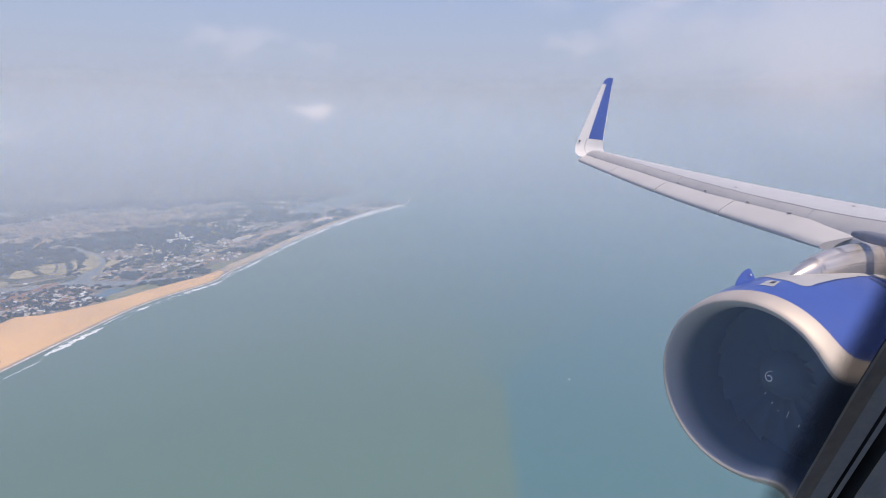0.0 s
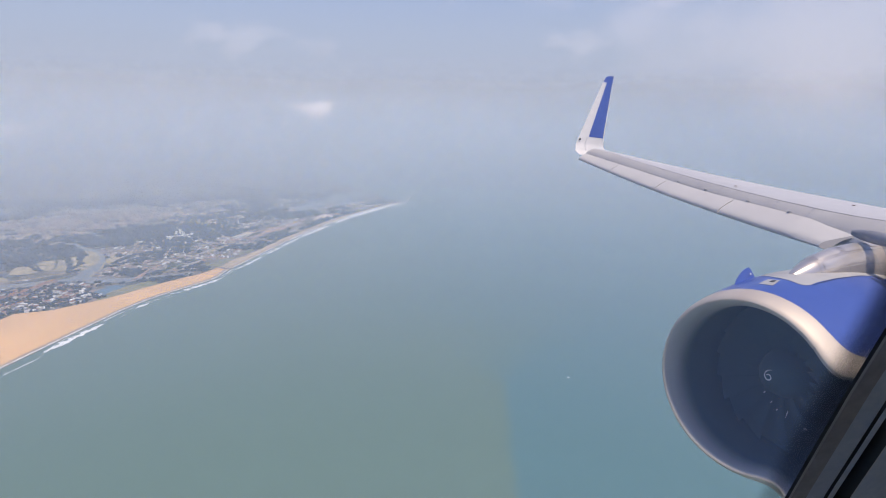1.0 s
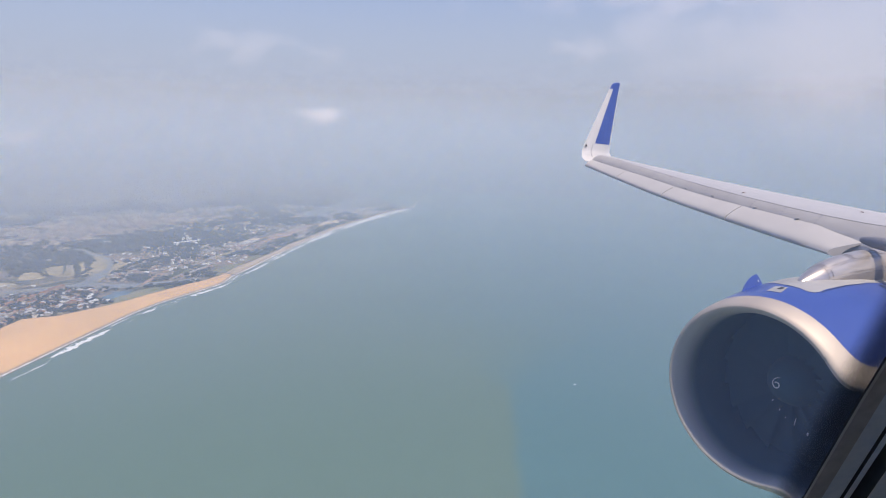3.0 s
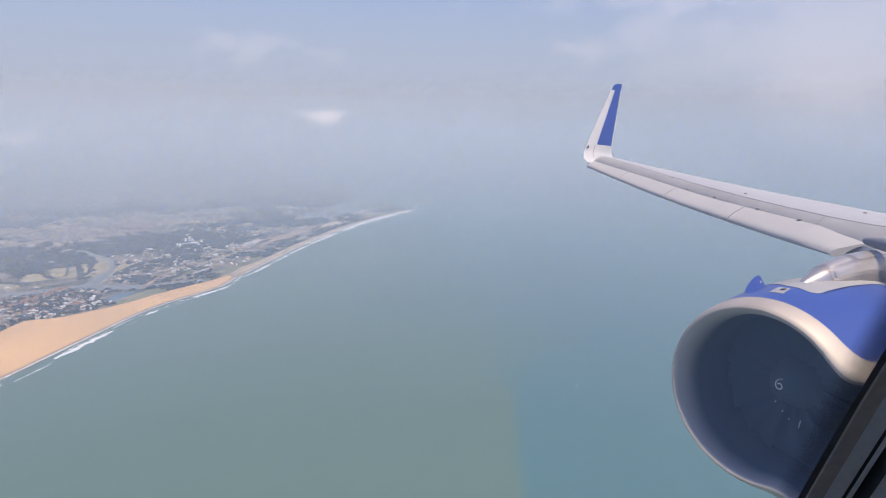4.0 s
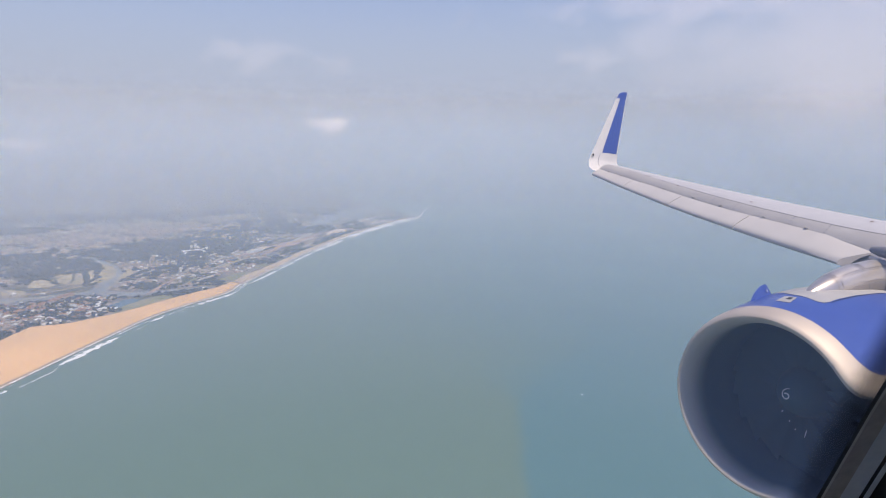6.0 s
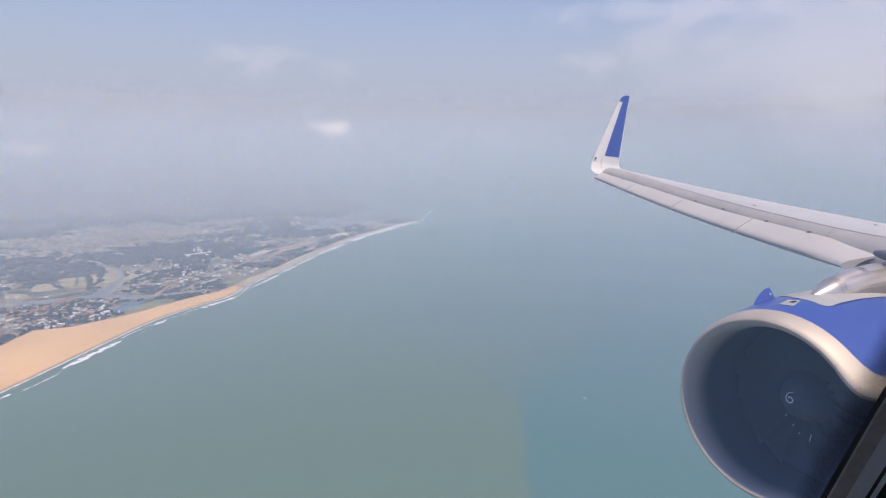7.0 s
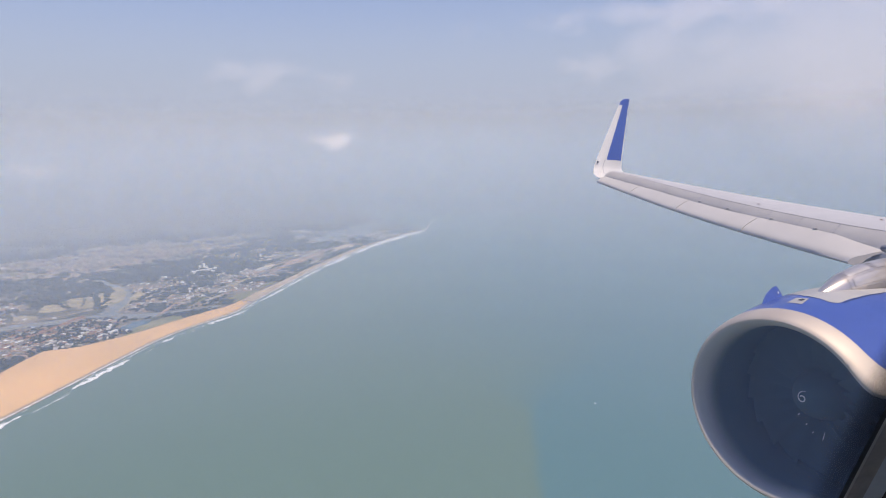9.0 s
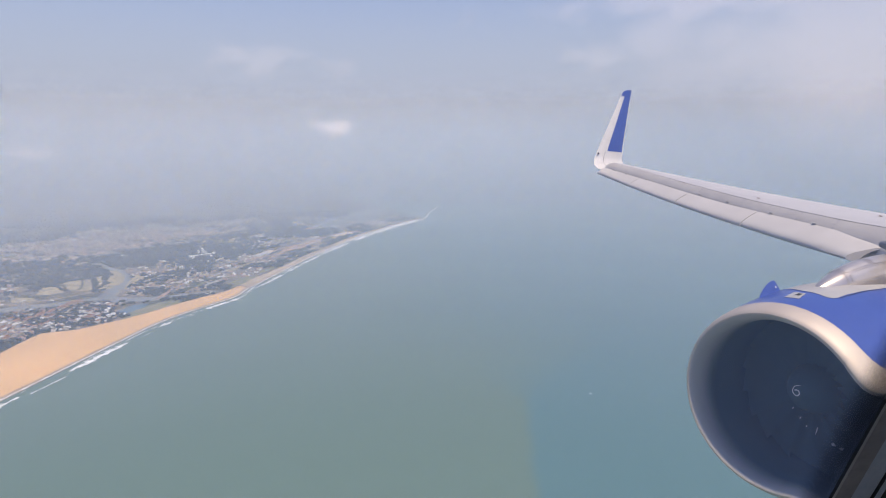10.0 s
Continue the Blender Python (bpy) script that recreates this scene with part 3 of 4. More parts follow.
def smooth_line(points, step):
    """An even polyline through the points, rounded at the corners."""
    pts = [Vector((*p, 0)) for p in points]
    pts = [pts[0] * 2 - pts[1]] + pts + [pts[-1] * 2 - pts[-2]]
    dense = []
    for a, b, c, d in zip(pts, pts[1:], pts[2:], pts[3:]):
        n = max(2, int((c - b).length / 4))
        for i in range(n):
            t = i / n
            dense.append(0.5 * ((2 * b) + (c - a) * t + (2 * a - 5 * b + 4 * c - d) * t * t + (3 * b - a - 3 * c + d) * t ** 3))
    dense.append(pts[-2])
    out, left = [dense[0]], step
    for a, b in zip(dense, dense[1:]):
        left -= (b - a).length
        if left <= 0:
            out.append(b)
            left = step
    return out


SHORE = smooth_line(COAST, 6.0)
START = min(range(len(SHORE)), key=lambda i: (SHORE[i] - Vector((300, 420, 0))).length)


def shore_at(i):
    i = max(1, min(len(SHORE) - 2, i))
    t = (SHORE[i + 1] - SHORE[i - 1]).normalized()
    return SHORE[i], t, Vector((-t.y, t.x, 0))


SHORE_XY = np.array([(p.x, p.y) for p in SHORE])


def inland(x, y):
    """Distance inland from the waterline, and the index of the nearest bit of shore."""
    d = np.hypot(SHORE_XY[:, 0] - x, SHORE_XY[:, 1] - y)
    i = int(np.argmin(d))
    p, t, n = shore_at(i)
    return (x - p.x) * n.x + (y - p.y) * n.y, i


def beach_width(x):
    """Depth of dry sand, by the easting of the waterline."""
    return interp(x, (-1500, 300, 560, 700, 800, 868, 885, 925, 962, 1000, 1045, 1073, 1093, 1110, 1150, 1200, 1258, 1500, 1860), (60, 95, 112, 118, 112, 122, 88, 60, 50, 46, 38, 28, 22, 22, 26, 18, 15, 14, 12))


def water_material(name, near, far, x0, x1, y0, y1, front):
    m = bpy.data.materials.new(name)
    m.use_nodes = True
    nt = m.node_tree
    p = nt.nodes["Principled BSDF"]
    p.inputs["Roughness"].default_value, p.inputs["IOR"].default_value = 0.28, 1.33
    p.inputs["Specular IOR Level"].default_value = 0.35
    co = nt.nodes.new("ShaderNodeTexCoord")
    big, fine = nt.nodes.new("ShaderNodeTexNoise"), nt.nodes.new("ShaderNodeTexNoise")
    big.inputs["Scale"].default_value, big.inputs["Detail"].default_value = 0.0042, 7
    fine.inputs["Scale"].default_value, fine.inputs["Detail"].default_value = 0.06, 6
    for n in (big, fine):
        nt.links.new(co.outputs["Object"], n.inputs["Vector"])
    # a tongue of silty water: a sharp, wandering front on one side, thinning out towards its far end
    sep, wander = (nt.nodes.new("ShaderNode" + k) for k in ("SeparateXYZ", "FloatCurve"))
    nt.links.new(co.outputs["Object"], sep.inputs[0])
    span = nt.nodes.new("ShaderNodeMapRange")
    for i, v in zip((1, 2, 3, 4), (x0, x1, 0.0, 1.0)):
        span.inputs[i].default_value = v
    nt.links.new(sep.outputs[0], span.inputs[0])
    nt.links.new(span.outputs[0], wander.inputs[1])
    curve = wander.mapping.curves[0]
    for i, (a, v) in enumerate(front):
        if i < 2:
            curve.points[i].location = (a, v)
        else:
            curve.points.new(a, v)
    wander.mapping.update()
    line, gap, rag, rng = (nt.nodes.new("ShaderNode" + k) for k in ("MapRange", "Math", "Math", "MapRange"))
    for i, v in zip((1, 2, 3, 4), (0.0, 1.0, y0, y1)):
        line.inputs[i].default_value = v
    nt.links.new(wander.outputs[0], line.inputs[0])
    gap.operation, rag.operation = "SUBTRACT", "MULTIPLY_ADD"
    nt.links.new(line.outputs[0], gap.inputs[0])
    nt.links.new(sep.outputs[1], gap.inputs[1])
    nt.links.new(big.outputs["Fac"], rag.inputs[0])
    rag.inputs[1].default_value = 46.0
    nt.links.new(gap.outputs[0], rag.inputs[2])
    rng.interpolation_type = "SMOOTHSTEP"
    soft = nt.nodes.new("ShaderNodeMapRange")
    for i, v in zip((1, 2, 3, 4), (520.0, 820.0, 31.0, 330.0)):
        soft.inputs[i].default_value = v
    nt.links.new(sep.outputs[0], soft.inputs[0])
    back = nt.nodes.new("ShaderNodeMapRange")
    for i, v in zip((1, 2, 3, 4), (520.0, 820.0, 17.0, -330.0)):
        back.inputs[i].default_value = v
    nt.links.new(sep.outputs[0], back.inputs[0])
    nt.links.new(back.outputs[0], rng.inputs[1])
    nt.links.new(soft.outputs[0], rng.inputs[2])
    nt.links.new(rag.outputs[0], rng.inputs[0])
    mix, mix2 = nt.nodes.new("ShaderNodeMix"), nt.nodes.new("ShaderNodeMix")
    for k in (mix, mix2):
        k.data_type = "RGBA"
    nt.links.new(rng.outputs[0], mix.inputs[0])
    mix.inputs[6].default_value, mix.inputs[7].default_value = (*near, 1), (*far, 1)
    mix2.blend_type = "OVERLAY"
    mix2.inputs[0].default_value = 0.06
    nt.links.new(mix.outputs[2], mix2.inputs[6])
    nt.links.new(fine.outputs["Fac"], mix2.inputs[7])
    nt.links.new(mix2.outputs[2], p.inputs["Base Color"])
    b = nt.nodes.new("ShaderNodeBump")
    b.inputs["Strength"].default_value, b.inputs["Distance"].default_value = 0.1, 0.6
    nt.links.new(fine.outputs["Fac"], b.inputs["Height"])
    nt.links.new(b.outputs[0], p.inputs["Normal"])
    return m


M_SEA = water_material("sea_water", (0.11, 0.176, 0.147), (0.084, 0.168, 0.174), 200.0, 1200.0, -500.0, 0.0, ((0.0, 0.70), (1.0, 0.1), (0.16, 0.595), (0.22, 0.545), (0.28, 0.495), (0.337, 0.44), (0.39, 0.36), (0.47, 0.228), (0.6, 0.2)))
M_RIVER = material("river_water", (0.17, 0.195, 0.215), (0.14, 0.165, 0.18), 0.02, 0.45, fine=0.2)
M_POND = material("pond_water", (0.07, 0.14, 0.21), (0.08, 0.15, 0.2), 0.03, 0.25, fine=0.2)
M_SAND = material("beach_sand", (0.72, 0.445, 0.222), (0.64, 0.405, 0.208), 0.012, 0.95, fine=0.25)
# far sand with the haze's paling put into its colour
M_FARSAND = material("hazed_beach_sand", (0.52, 0.41, 0.3), (0.42, 0.34, 0.25), 0.02, 0.95, fine=0.3)
M_WET = material("wet_sand", (0.42, 0.3, 0.195), (0.36, 0.265, 0.18), 0.03, 0.5, fine=0.4)
M_FOAM = material("surf_foam", (0.8, 0.82, 0.82), (0.68, 0.72, 0.72), 0.2, 0.9, fine=1.5)
M_LAND = material("town_ground", (0.04, 0.054, 0.052), (0.24, 0.2, 0.17), 0.011, 0.95, fine=0.09, detail=10, spread=(0.42, 0.62))
M_FIELD = material("dry_field", (0.45, 0.37, 0.25), (0.24, 0.22, 0.14), 0.05, 0.95, fine=0.3)
M_GRASS = material("salt_meadow", (0.15, 0.165, 0.10), (0.22, 0.21, 0.135), 0.03, 0.95, fine=0.3)
M_RED = material("red_earth", (0.46, 0.29, 0.23), (0.25, 0.2, 0.17), 0.05, 0.95, fine=0.3)
M_PALEYARD = material("pale_sandy_ground", (0.66, 0.53, 0.42), (0.52, 0.42, 0.33), 0.06, 0.95, fine=0.5)
M_SCRUB = material("dark_scrub", (0.03, 0.045, 0.035), (0.05, 0.062, 0.042), 0.05, 0.95)
M_ROAD = material("dusty_asphalt", (0.28, 0.26, 0.25), (0.22, 0.21, 0.2), 0.1, 0.9)
# crowns bluer than leaves: the haze's blue is put into this colour
M_TREE = material("tree_crowns", (0.015, 0.032, 0.052), (0.026, 0.043, 0.06), 0.05, 0.95, fine=0.5)
M_DARKROCK = material("dark_stone", (0.16, 0.15, 0.14), (0.12, 0.11, 0.11), 0.3, 0.95)
M_ROCK = material("breakwater_stone", (0.66, 0.64, 0.6), (0.52, 0.5, 0.48), 0.1, 0.95, fine=0.6)


def disc(name, radius, z, mat, rings=(1.0,), n=96):
    verts, faces = [(0, 0, z)], []
    for k, f in enumerate(rings):
        for i in range(n):
            a = 2 * math.pi * i / n
            verts.append((radius * f * math.cos(a), radius * f * math.sin(a), z))
            j = (i + 1) % n
            if k == 0:
                faces.append((0, 1 + i, 1 + j))
            else:
                o, q = 1 + (k - 1) * n, 1 + k * n
                faces.append((o + i, q + i, q + j, o + j))
    return raw(name, verts, faces, mat)


sea = disc("water", 4900, 0.0, M_SEA, (0.1, 0.3, 0.6, 1.0))
tagged(sea, "calm grey-green sea turning blue offshore", "sea", kind="structure")

# land: one sheet from the waterline to the far haze
edge = [p + shore_at(i)[2] * 5 for i, p in enumerate(SHORE)]
outline = [(p.x, p.y, 1.0) for p in edge[::3]]
outline += [(1915, -590, 1), (2040, -560, 1), (2250, -545, 1), (2600, -480, 1), (3200, -320, 1), (4450, 200, 1), (4700, 600, 1), (3900, 2700, 1), (1500, 4500, 1), (-1500, 4500, 1), (-3900, 2900, 1)]
bm = bmesh.new()
face = bm.faces.new([bm.verts.new(p) for p in outline])
bmesh.ops.triangulate(bm, faces=[face])
thing("ground", bm, M_LAND, "flat coastal plain of trees and dusty town blocks", "ground", "structure")


def strip_along(name, mat, i0, i1, step, across, z, label, category, kind="structure", wobble=0.0):
    """A band along the shore; across(point) gives its offsets inland, z their heights."""
    rows = []
    for i in range(i0, i1, step):
        p, t, n = shore_at(i)
        offs = across(p, i)
        rows.append([(p.x + n.x * o, p.y + n.y * o, h) for o, h in zip(offs, z)])
    return thing(name, loft(rows, False), mat, label, category, kind, smooth=True)


LAST = len(SHORE) - 2
FIRST = max(0, START - 150)


def ripple(i, k, size):
    return size * noise.noise((i * 0.05, k * 7.3, 0.0)) + 0.4 * size * noise.noise((i * 0.21, k * 3.1, 5.0))


strip_along("wet_beach", M_WET, FIRST, LAST, 1, lambda p, i: (-4 + ripple(i, 9, 1.5), 0.5 + ripple(i, 1, 1.2), 6 + ripple(i, 2, 1.5)), (-0.3, 0.5, 1.25), "band of wet brown sand at the waterline", "beach")
TURN = next(i for i, p in enumerate(SHORE) if p.x > 1105)
for first, last, mat, label in ((FIRST, TURN, M_SAND, "broad orange sand beach above the surf"), (TURN - 1, LAST, M_FARSAND, "narrow sand beach along the far shore, coloured paler for haze")):
    strip_along("beach", mat, first, last, 1, lambda p, i: [5 + ripple(i, 2, 1.5)] + [5 + (beach_width(p.x) - 5 + ripple(i, 3, 5)) * f for f in (0.12, 0.4, 0.7, 1.0)],
                (1.2, 1.6, 1.75, 1.75, 1.5), label, "beach")


def surf():
    """Broken lines of white water: tapering runs where the waves are breaking."""
    verts, faces = [], []

    def strength(f, k, far):
        s = noise.noise((f * 0.095, k * 11.0, 1.0)) + 0.5 * noise.noise((f * 0.5, k * 5.0, 2.0)) + 0.18 * noise.noise((f * 1.6, k * 2.0, 4.0))
        return s + (0.6 if k == 2 else -0.15) * far * min(1.0, max(0.0, (f - START - 120) / 90))

    for k, (off, wide, cut, far) in enumerate(((-1.0, 2.0, -0.8, 0.0), (-8.0, 2.4, 0.08, 0.1), (-12.5, 7.5, -0.1, 0.8), (-20.0, 3.4, 0.22, 1.0), (-17.5, 1.3, 0.15, 1.0), (-5.0, 1.0, 0.1, 0.3))):
        last = None
        for step in range(FIRST * 4, LAST * 4):
            f = step / 4
            i = int(f)
            s = strength(f, k, far) - cut
            if s <= 0:
                last = None
                continue
            p, t, n = shore_at(i)
            p = p + t * (6.0 * (f - i))
            w = min(1.0, s * 3.0) * wide * (1 + 3.2 * min(1.0, max(0.0, (f - START - 140) / 110)))
            o = off + ripple(f, 20 + k, 3.4 if k else 1.2)
            a = p + n * (o + w * (0.5 + 0.8 * noise.noise((f * 1.3, k, 9.0))))
            b = p + n * (o - w * (0.5 + 0.8 * noise.noise((f * 1.1, k, 19.0))))
            z = 0.8 if k == 0 else 0.4 + 0.02 * k
            verts += [(a.x, a.y, z), (b.x, b.y, z)]
            m = len(verts)
            if last is not None:
                faces.append((m - 4, m - 3, m - 1, m - 2))
            last = m
    ob = raw("surf", verts, faces, M_FOAM)
    tagged(ob, "broken white lines of breaking surf", "surf", kind="stuff")


surf()


def ribbon(points, width, z, step=8.0, rough=0.0):
    line = smooth_line(points, step)
    rows = []
    for i, p in enumerate(line):
        a, b = line[max(0, i - 1)], line[min(len(line) - 1, i + 1)]
        t = (b - a).normalized()
        n = Vector((-t.y, t.x, 0))
        w = (width(i / max(1, len(line) - 1)) if callable(width) else width) * (1 + rough * noise.noise((i * 0.3, width if not callable(width) else 3.0, 0)))
        rows.append([(p.x + n.x * w * s, p.y + n.y * w * s, z) for s in (-0.5, 0.5)])
    return loft(rows, False)


EXTRA_OPEN = []


def blob(cx, cy, rx, ry, turn, z, seed, n=36, rough=0.25):
    """A flat patch with a ragged natural outline."""
    bm = bmesh.new()
    vs = []
    for i in range(n):
        a = 2 * math.pi * i / n
        r = 1 + rough * noise.noise((math.cos(a) * 1.6 + seed, math.sin(a) * 1.6, seed * 3.1)) * 2
        x, y = rx * r * math.cos(a), ry * r * math.sin(a)
        vs.append(bm.verts.new((cx + x * math.cos(turn) - y * math.sin(turn), cy + x * math.sin(turn) + y * math.cos(turn), z)))
    bm.faces.new(vs)
    return bm


thing("river_water", ribbon(((1000, 480), (1040, 400), (1078, 311), (1081, 277), (1090, 237), (1096, 207), (1119, 188), (1181, 179), (1255, 183), (1321, 201), (1361, 226), (1415, 254), (1450, 320)), lambda f: interp(f, (0, 0.3, 0.5, 0.62, 0.8, 1), (26, 28, 26, 22, 18, 10)), 1.12),
      M_RIVER, "grey river bending through the town", "river", "structure")
thing("lagoon_water", ribbon(((1100, 200), (1080, 160), (1072, 117), (1076, 78), (1083, 44), (1092, 22)), lambda f: 40 - 28 * f, 1.14, rough=0.3), M_RIVER, "still grey lagoon behind the beach", "lagoon", "structure")
thing("pond_water", blob(1020, 138, 30, 13, -0.5, 1.2, 2.0), M_POND, "small blue pond among meadow", "pond", "structure")
thing("backwater", ribbon(((1740, -235), (1810, -290), (1900, -370), (2020, -450), (2180, -540)), lambda f: 24 + 120 * math.sin(math.pi * min(1.0, f * 0.9 + 0.05)) + 14 * math.sin(f * 19), 1.12, 14, 0.3), M_RIVER, "pale backwater behind the headland", "backwater", "structure")
thing("meadow", blob(1010, 106, 62, 22, -0.6, 1.16, 5.0), M_GRASS, "green and tan meadow behind the beach", "meadow", "structure")
thing("spit_meadow", blob(1150, -22, 46, 17, -0.5, 1.16, 7.0), M_GRASS, "dull green meadow at the river mouth", "meadow", "structure")
thing("sand_bank", ribbon(((1332, 224), (1308, 206), (1262, 196), (1212, 192), (1178, 199), (1150, 214)), lambda f: 6 + 22 * math.sin(math.pi * min(1.0, 0.12 + f * 0.75)), 1.28), M_FIELD, "tan sand bank on the inside of the river bend", "sand bank", "structure")


def ragged(points, z, seed):
    """A flat plot between rough corners, its edges slightly uneven."""
    line = smooth_line(tuple(points) + (points[0],), 5.0)[:-1]
    bm = bmesh.new()
    bm.faces.new([bm.verts.new((p.x + 2.5 * noise.noise((i * 0.6, seed, 0)), p.y + 2.5 * noise.noise((i * 0.6, seed, 7)), z)) for i, p in enumerate(line)])
    return bm


FIELDS = (((1161, 301), (1211, 303), (1219, 285), (1174, 262), (1158, 276)), ((1227, 283), (1256, 272), (1260, 234), (1173, 218), (1176, 256)), ((1264, 230), (1290, 224), (1207, 207), (1178, 213)),
          ((1159, 335), (1141, 300), (1117, 292), (1118, 322)), ((1235, 168), (1274, 163), (1253, 144), (1229, 147), (1187, 161), (1163, 169)))
for k, corners in enumerate(FIELDS):
    thing("dry_field", ragged(corners, 1.2 + 0.006 * k, k * 3.3), M_FIELD, "tan dry field beside the river", "field", "structure", "dry fields")
# hedges and tracks that part the fields
for pts, w in ((((1262, 270), (1255, 250), (1180, 240), (1170, 262)), 4.0), (((1215, 300), (1222, 276), (1176, 258)), 3.5), (((1262, 236), (1235, 222), (1172, 214)), 4.5), (((1235, 282), (1214, 262), (1205, 232)), 2.5)):
    thing("hedge", ribbon(pts, w, 2.2), M_SCRUB, "dark hedge between dry fields", "hedge", "structure", "hedges")
for pts, w in ((((1170, 205), (1148, 222), (1127, 254), (1112, 290), (1104, 330), (1098, 380)), 5.0), (((1117, 213), (1097, 245), (1079, 285), (1064, 330)), 3.0), (((1110, 176), (1140, 172), (1180, 160), (1215, 152)), 4.0)):
    thing("river_bank", ribbon(pts, w, 1.3, 6.0, 0.5), M_FIELD, "pale bare bank along the river", "bank", "structure", "river banks")
thing("red_earth_yard", ragged(((1405, -101), (1460, -113), (1520, -188), (1462, -172), (1426, -130)), 1.2, 5.5), M_RED, "broad bare red earth yard near the shore", "yard", "structure", "red yards")
thing("pale_yard", ragged(((1389, -57), (1428, -68), (1454, -97), (1433, -100), (1386, -72)), 1.22, 6.5), M_PALEYARD, "bright bare sandy yard by the shore road", "yard", "structure")
thing("sandy_yard", ragged(((1616, -262), (1675, -314), (1615, -318), (1580, -262)), 1.21, 8.5), M_PALEYARD, "pale sandy yard near the shore", "yard", "structure")
for x, y, rx, ry, turn, seed in ((1450, -125, 100, 20, -0.72, 2.1), (1560, -225, 80, 18, -0.75, 5.2), (1400, -85, 50, 14, -0.75, 6.6), (1640, -310, 70, 16, -0.75, 3.6)):
    thing("red_earth_yard", blob(x, y, rx, ry, turn, 1.18, seed), M_RED, "bare red earth yard near the shore", "yard", "structure", "red yards")
for pts, w in ((((640, 440), (760, 352), (860, 302), (953, 262), (1033, 238), (1075, 195), (1106, 146), (1147, 120), (1188, 84), (1264, 41), (1331, 0), (1408, -41), (1485, -105), (1600, -185), (1700, -260), (1800, -350)), 8.0),
               (((900, 420), (1000, 330), (1090, 300), (1200, 350), (1400, 380)), 5.0), (((1130, 190), (1300, 260), (1500, 300), (1900, 330)), 5.0), (((1060, 480), (1230, 420), (1500, 160), (1700, -20), (2000, -200)), 6.0)):
    thing("road", ribbon(pts, w, 1.26), M_ROAD, "pale grey coastal road through the town", "road", "structure", "roads")


# long plots, yards and lanes lying parallel to the shore
PLOTS = [M_FIELD, M_GRASS, material("pale_concrete", (0.36, 0.35, 0.33), (0.28, 0.27, 0.26), 0.05, 0.9), M_RED, M_SCRUB]
PLOT_WORDS = ("tan dry plot", "dull green plot", "pale concrete yard", "red earth plot", "dark scrub plot")
plot_rng = random.Random(21)
for k in range(80):
    if k < 48:
        i = START + plot_rng.randint(112, 285)
        p, t, n = shore_at(i)
        o = beach_width(p.x) + plot_rng.uniform(8, 190)
        x, y, turn = p.x + n.x * o, p.y + n.y * o, math.atan2(t.y, t.x) + plot_rng.uniform(-0.06, 0.06)
        long, wide = plot_rng.uniform(22, 65), plot_rng.uniform(4, 8)
    else:
        x, y = plot_rng.uniform(1280, 1850), plot_rng.uniform(-40, 620)
        turn = math.atan2(-0.55, 0.83) + 0.9 + plot_rng.uniform(-0.25, 0.25)
        long, wide = plot_rng.uniform(20, 55), plot_rng.uniform(4, 8)
    m = plot_rng.choice((0, 1, 2, 2, 3, 4, 4) if k < 48 else (1, 4, 4))
    thing("plot", blob(x, y, long, wide, turn, 1.3 + 0.005 * k, 30.0 + k, 20, 0.18), PLOTS[m], PLOT_WORDS[m] + " lying along the shore road", "plot", "structure", "plots")
    if m != 4:
        EXTRA_OPEN.append((x, y, math.cos(turn), math.sin(turn), long, wide))

# breakwater: a curved mole of tipped stone
def build_breakwater():
    mole = smooth_line(((1855, -585), (1884, -609), (2008, -661), (2098, -710), (2162, -751)), 4.0)
    rows = []
    for i, p in enumerate(mole):
        t = (mole[min(len(mole) - 1, i + 1)] - mole[max(0, i - 1)]).normalized()
        n = Vector((-t.y, t.x, 0))
        gap = 0.25 if i in (60, 61) else 1.0
        rows.append([(p.x + n.x * s, p.y + n.y * s, h * gap + 0.3 * noise.noise((i * 0.9, s, 0))) for s, h in ((-5, -1), (-1.8, 2.2), (1.8, 2.2), (5, -1))])
    thing("breakwater", loft(rows, False), M_ROCK, "long pale stone breakwater off the headland", "breakwater")


build_breakwater()
thing("groyne", ribbon(((1128, -6), (1112, -20), (1093, -36)), 4.0, 2.3, 4.0), M_DARKROCK, "short dark groyne across the beach", "groyne")

# ---- haze banks: tinted sheets standing in for the air's haze, thicker low down ----
BANKS = [(450 * 1.23 ** k, 1.23) for k in range(7)] + [(450 * 1.23 ** 6 * 1.07 ** k, 1.07) for k in range(2, 14)]


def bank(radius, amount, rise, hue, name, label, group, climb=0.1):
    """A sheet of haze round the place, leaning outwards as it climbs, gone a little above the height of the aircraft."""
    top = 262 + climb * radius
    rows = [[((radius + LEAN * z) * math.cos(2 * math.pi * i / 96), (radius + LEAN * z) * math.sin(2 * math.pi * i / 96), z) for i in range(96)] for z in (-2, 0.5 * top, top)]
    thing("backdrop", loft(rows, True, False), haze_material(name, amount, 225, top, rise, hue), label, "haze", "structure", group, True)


LEAN = 1.4
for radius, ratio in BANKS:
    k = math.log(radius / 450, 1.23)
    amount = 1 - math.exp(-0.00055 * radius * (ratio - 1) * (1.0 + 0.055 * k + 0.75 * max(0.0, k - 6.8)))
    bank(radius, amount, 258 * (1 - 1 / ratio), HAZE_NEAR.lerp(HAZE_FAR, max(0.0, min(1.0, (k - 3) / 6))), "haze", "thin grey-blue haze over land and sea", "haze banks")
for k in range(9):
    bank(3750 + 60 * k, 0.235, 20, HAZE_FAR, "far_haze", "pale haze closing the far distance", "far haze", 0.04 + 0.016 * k)

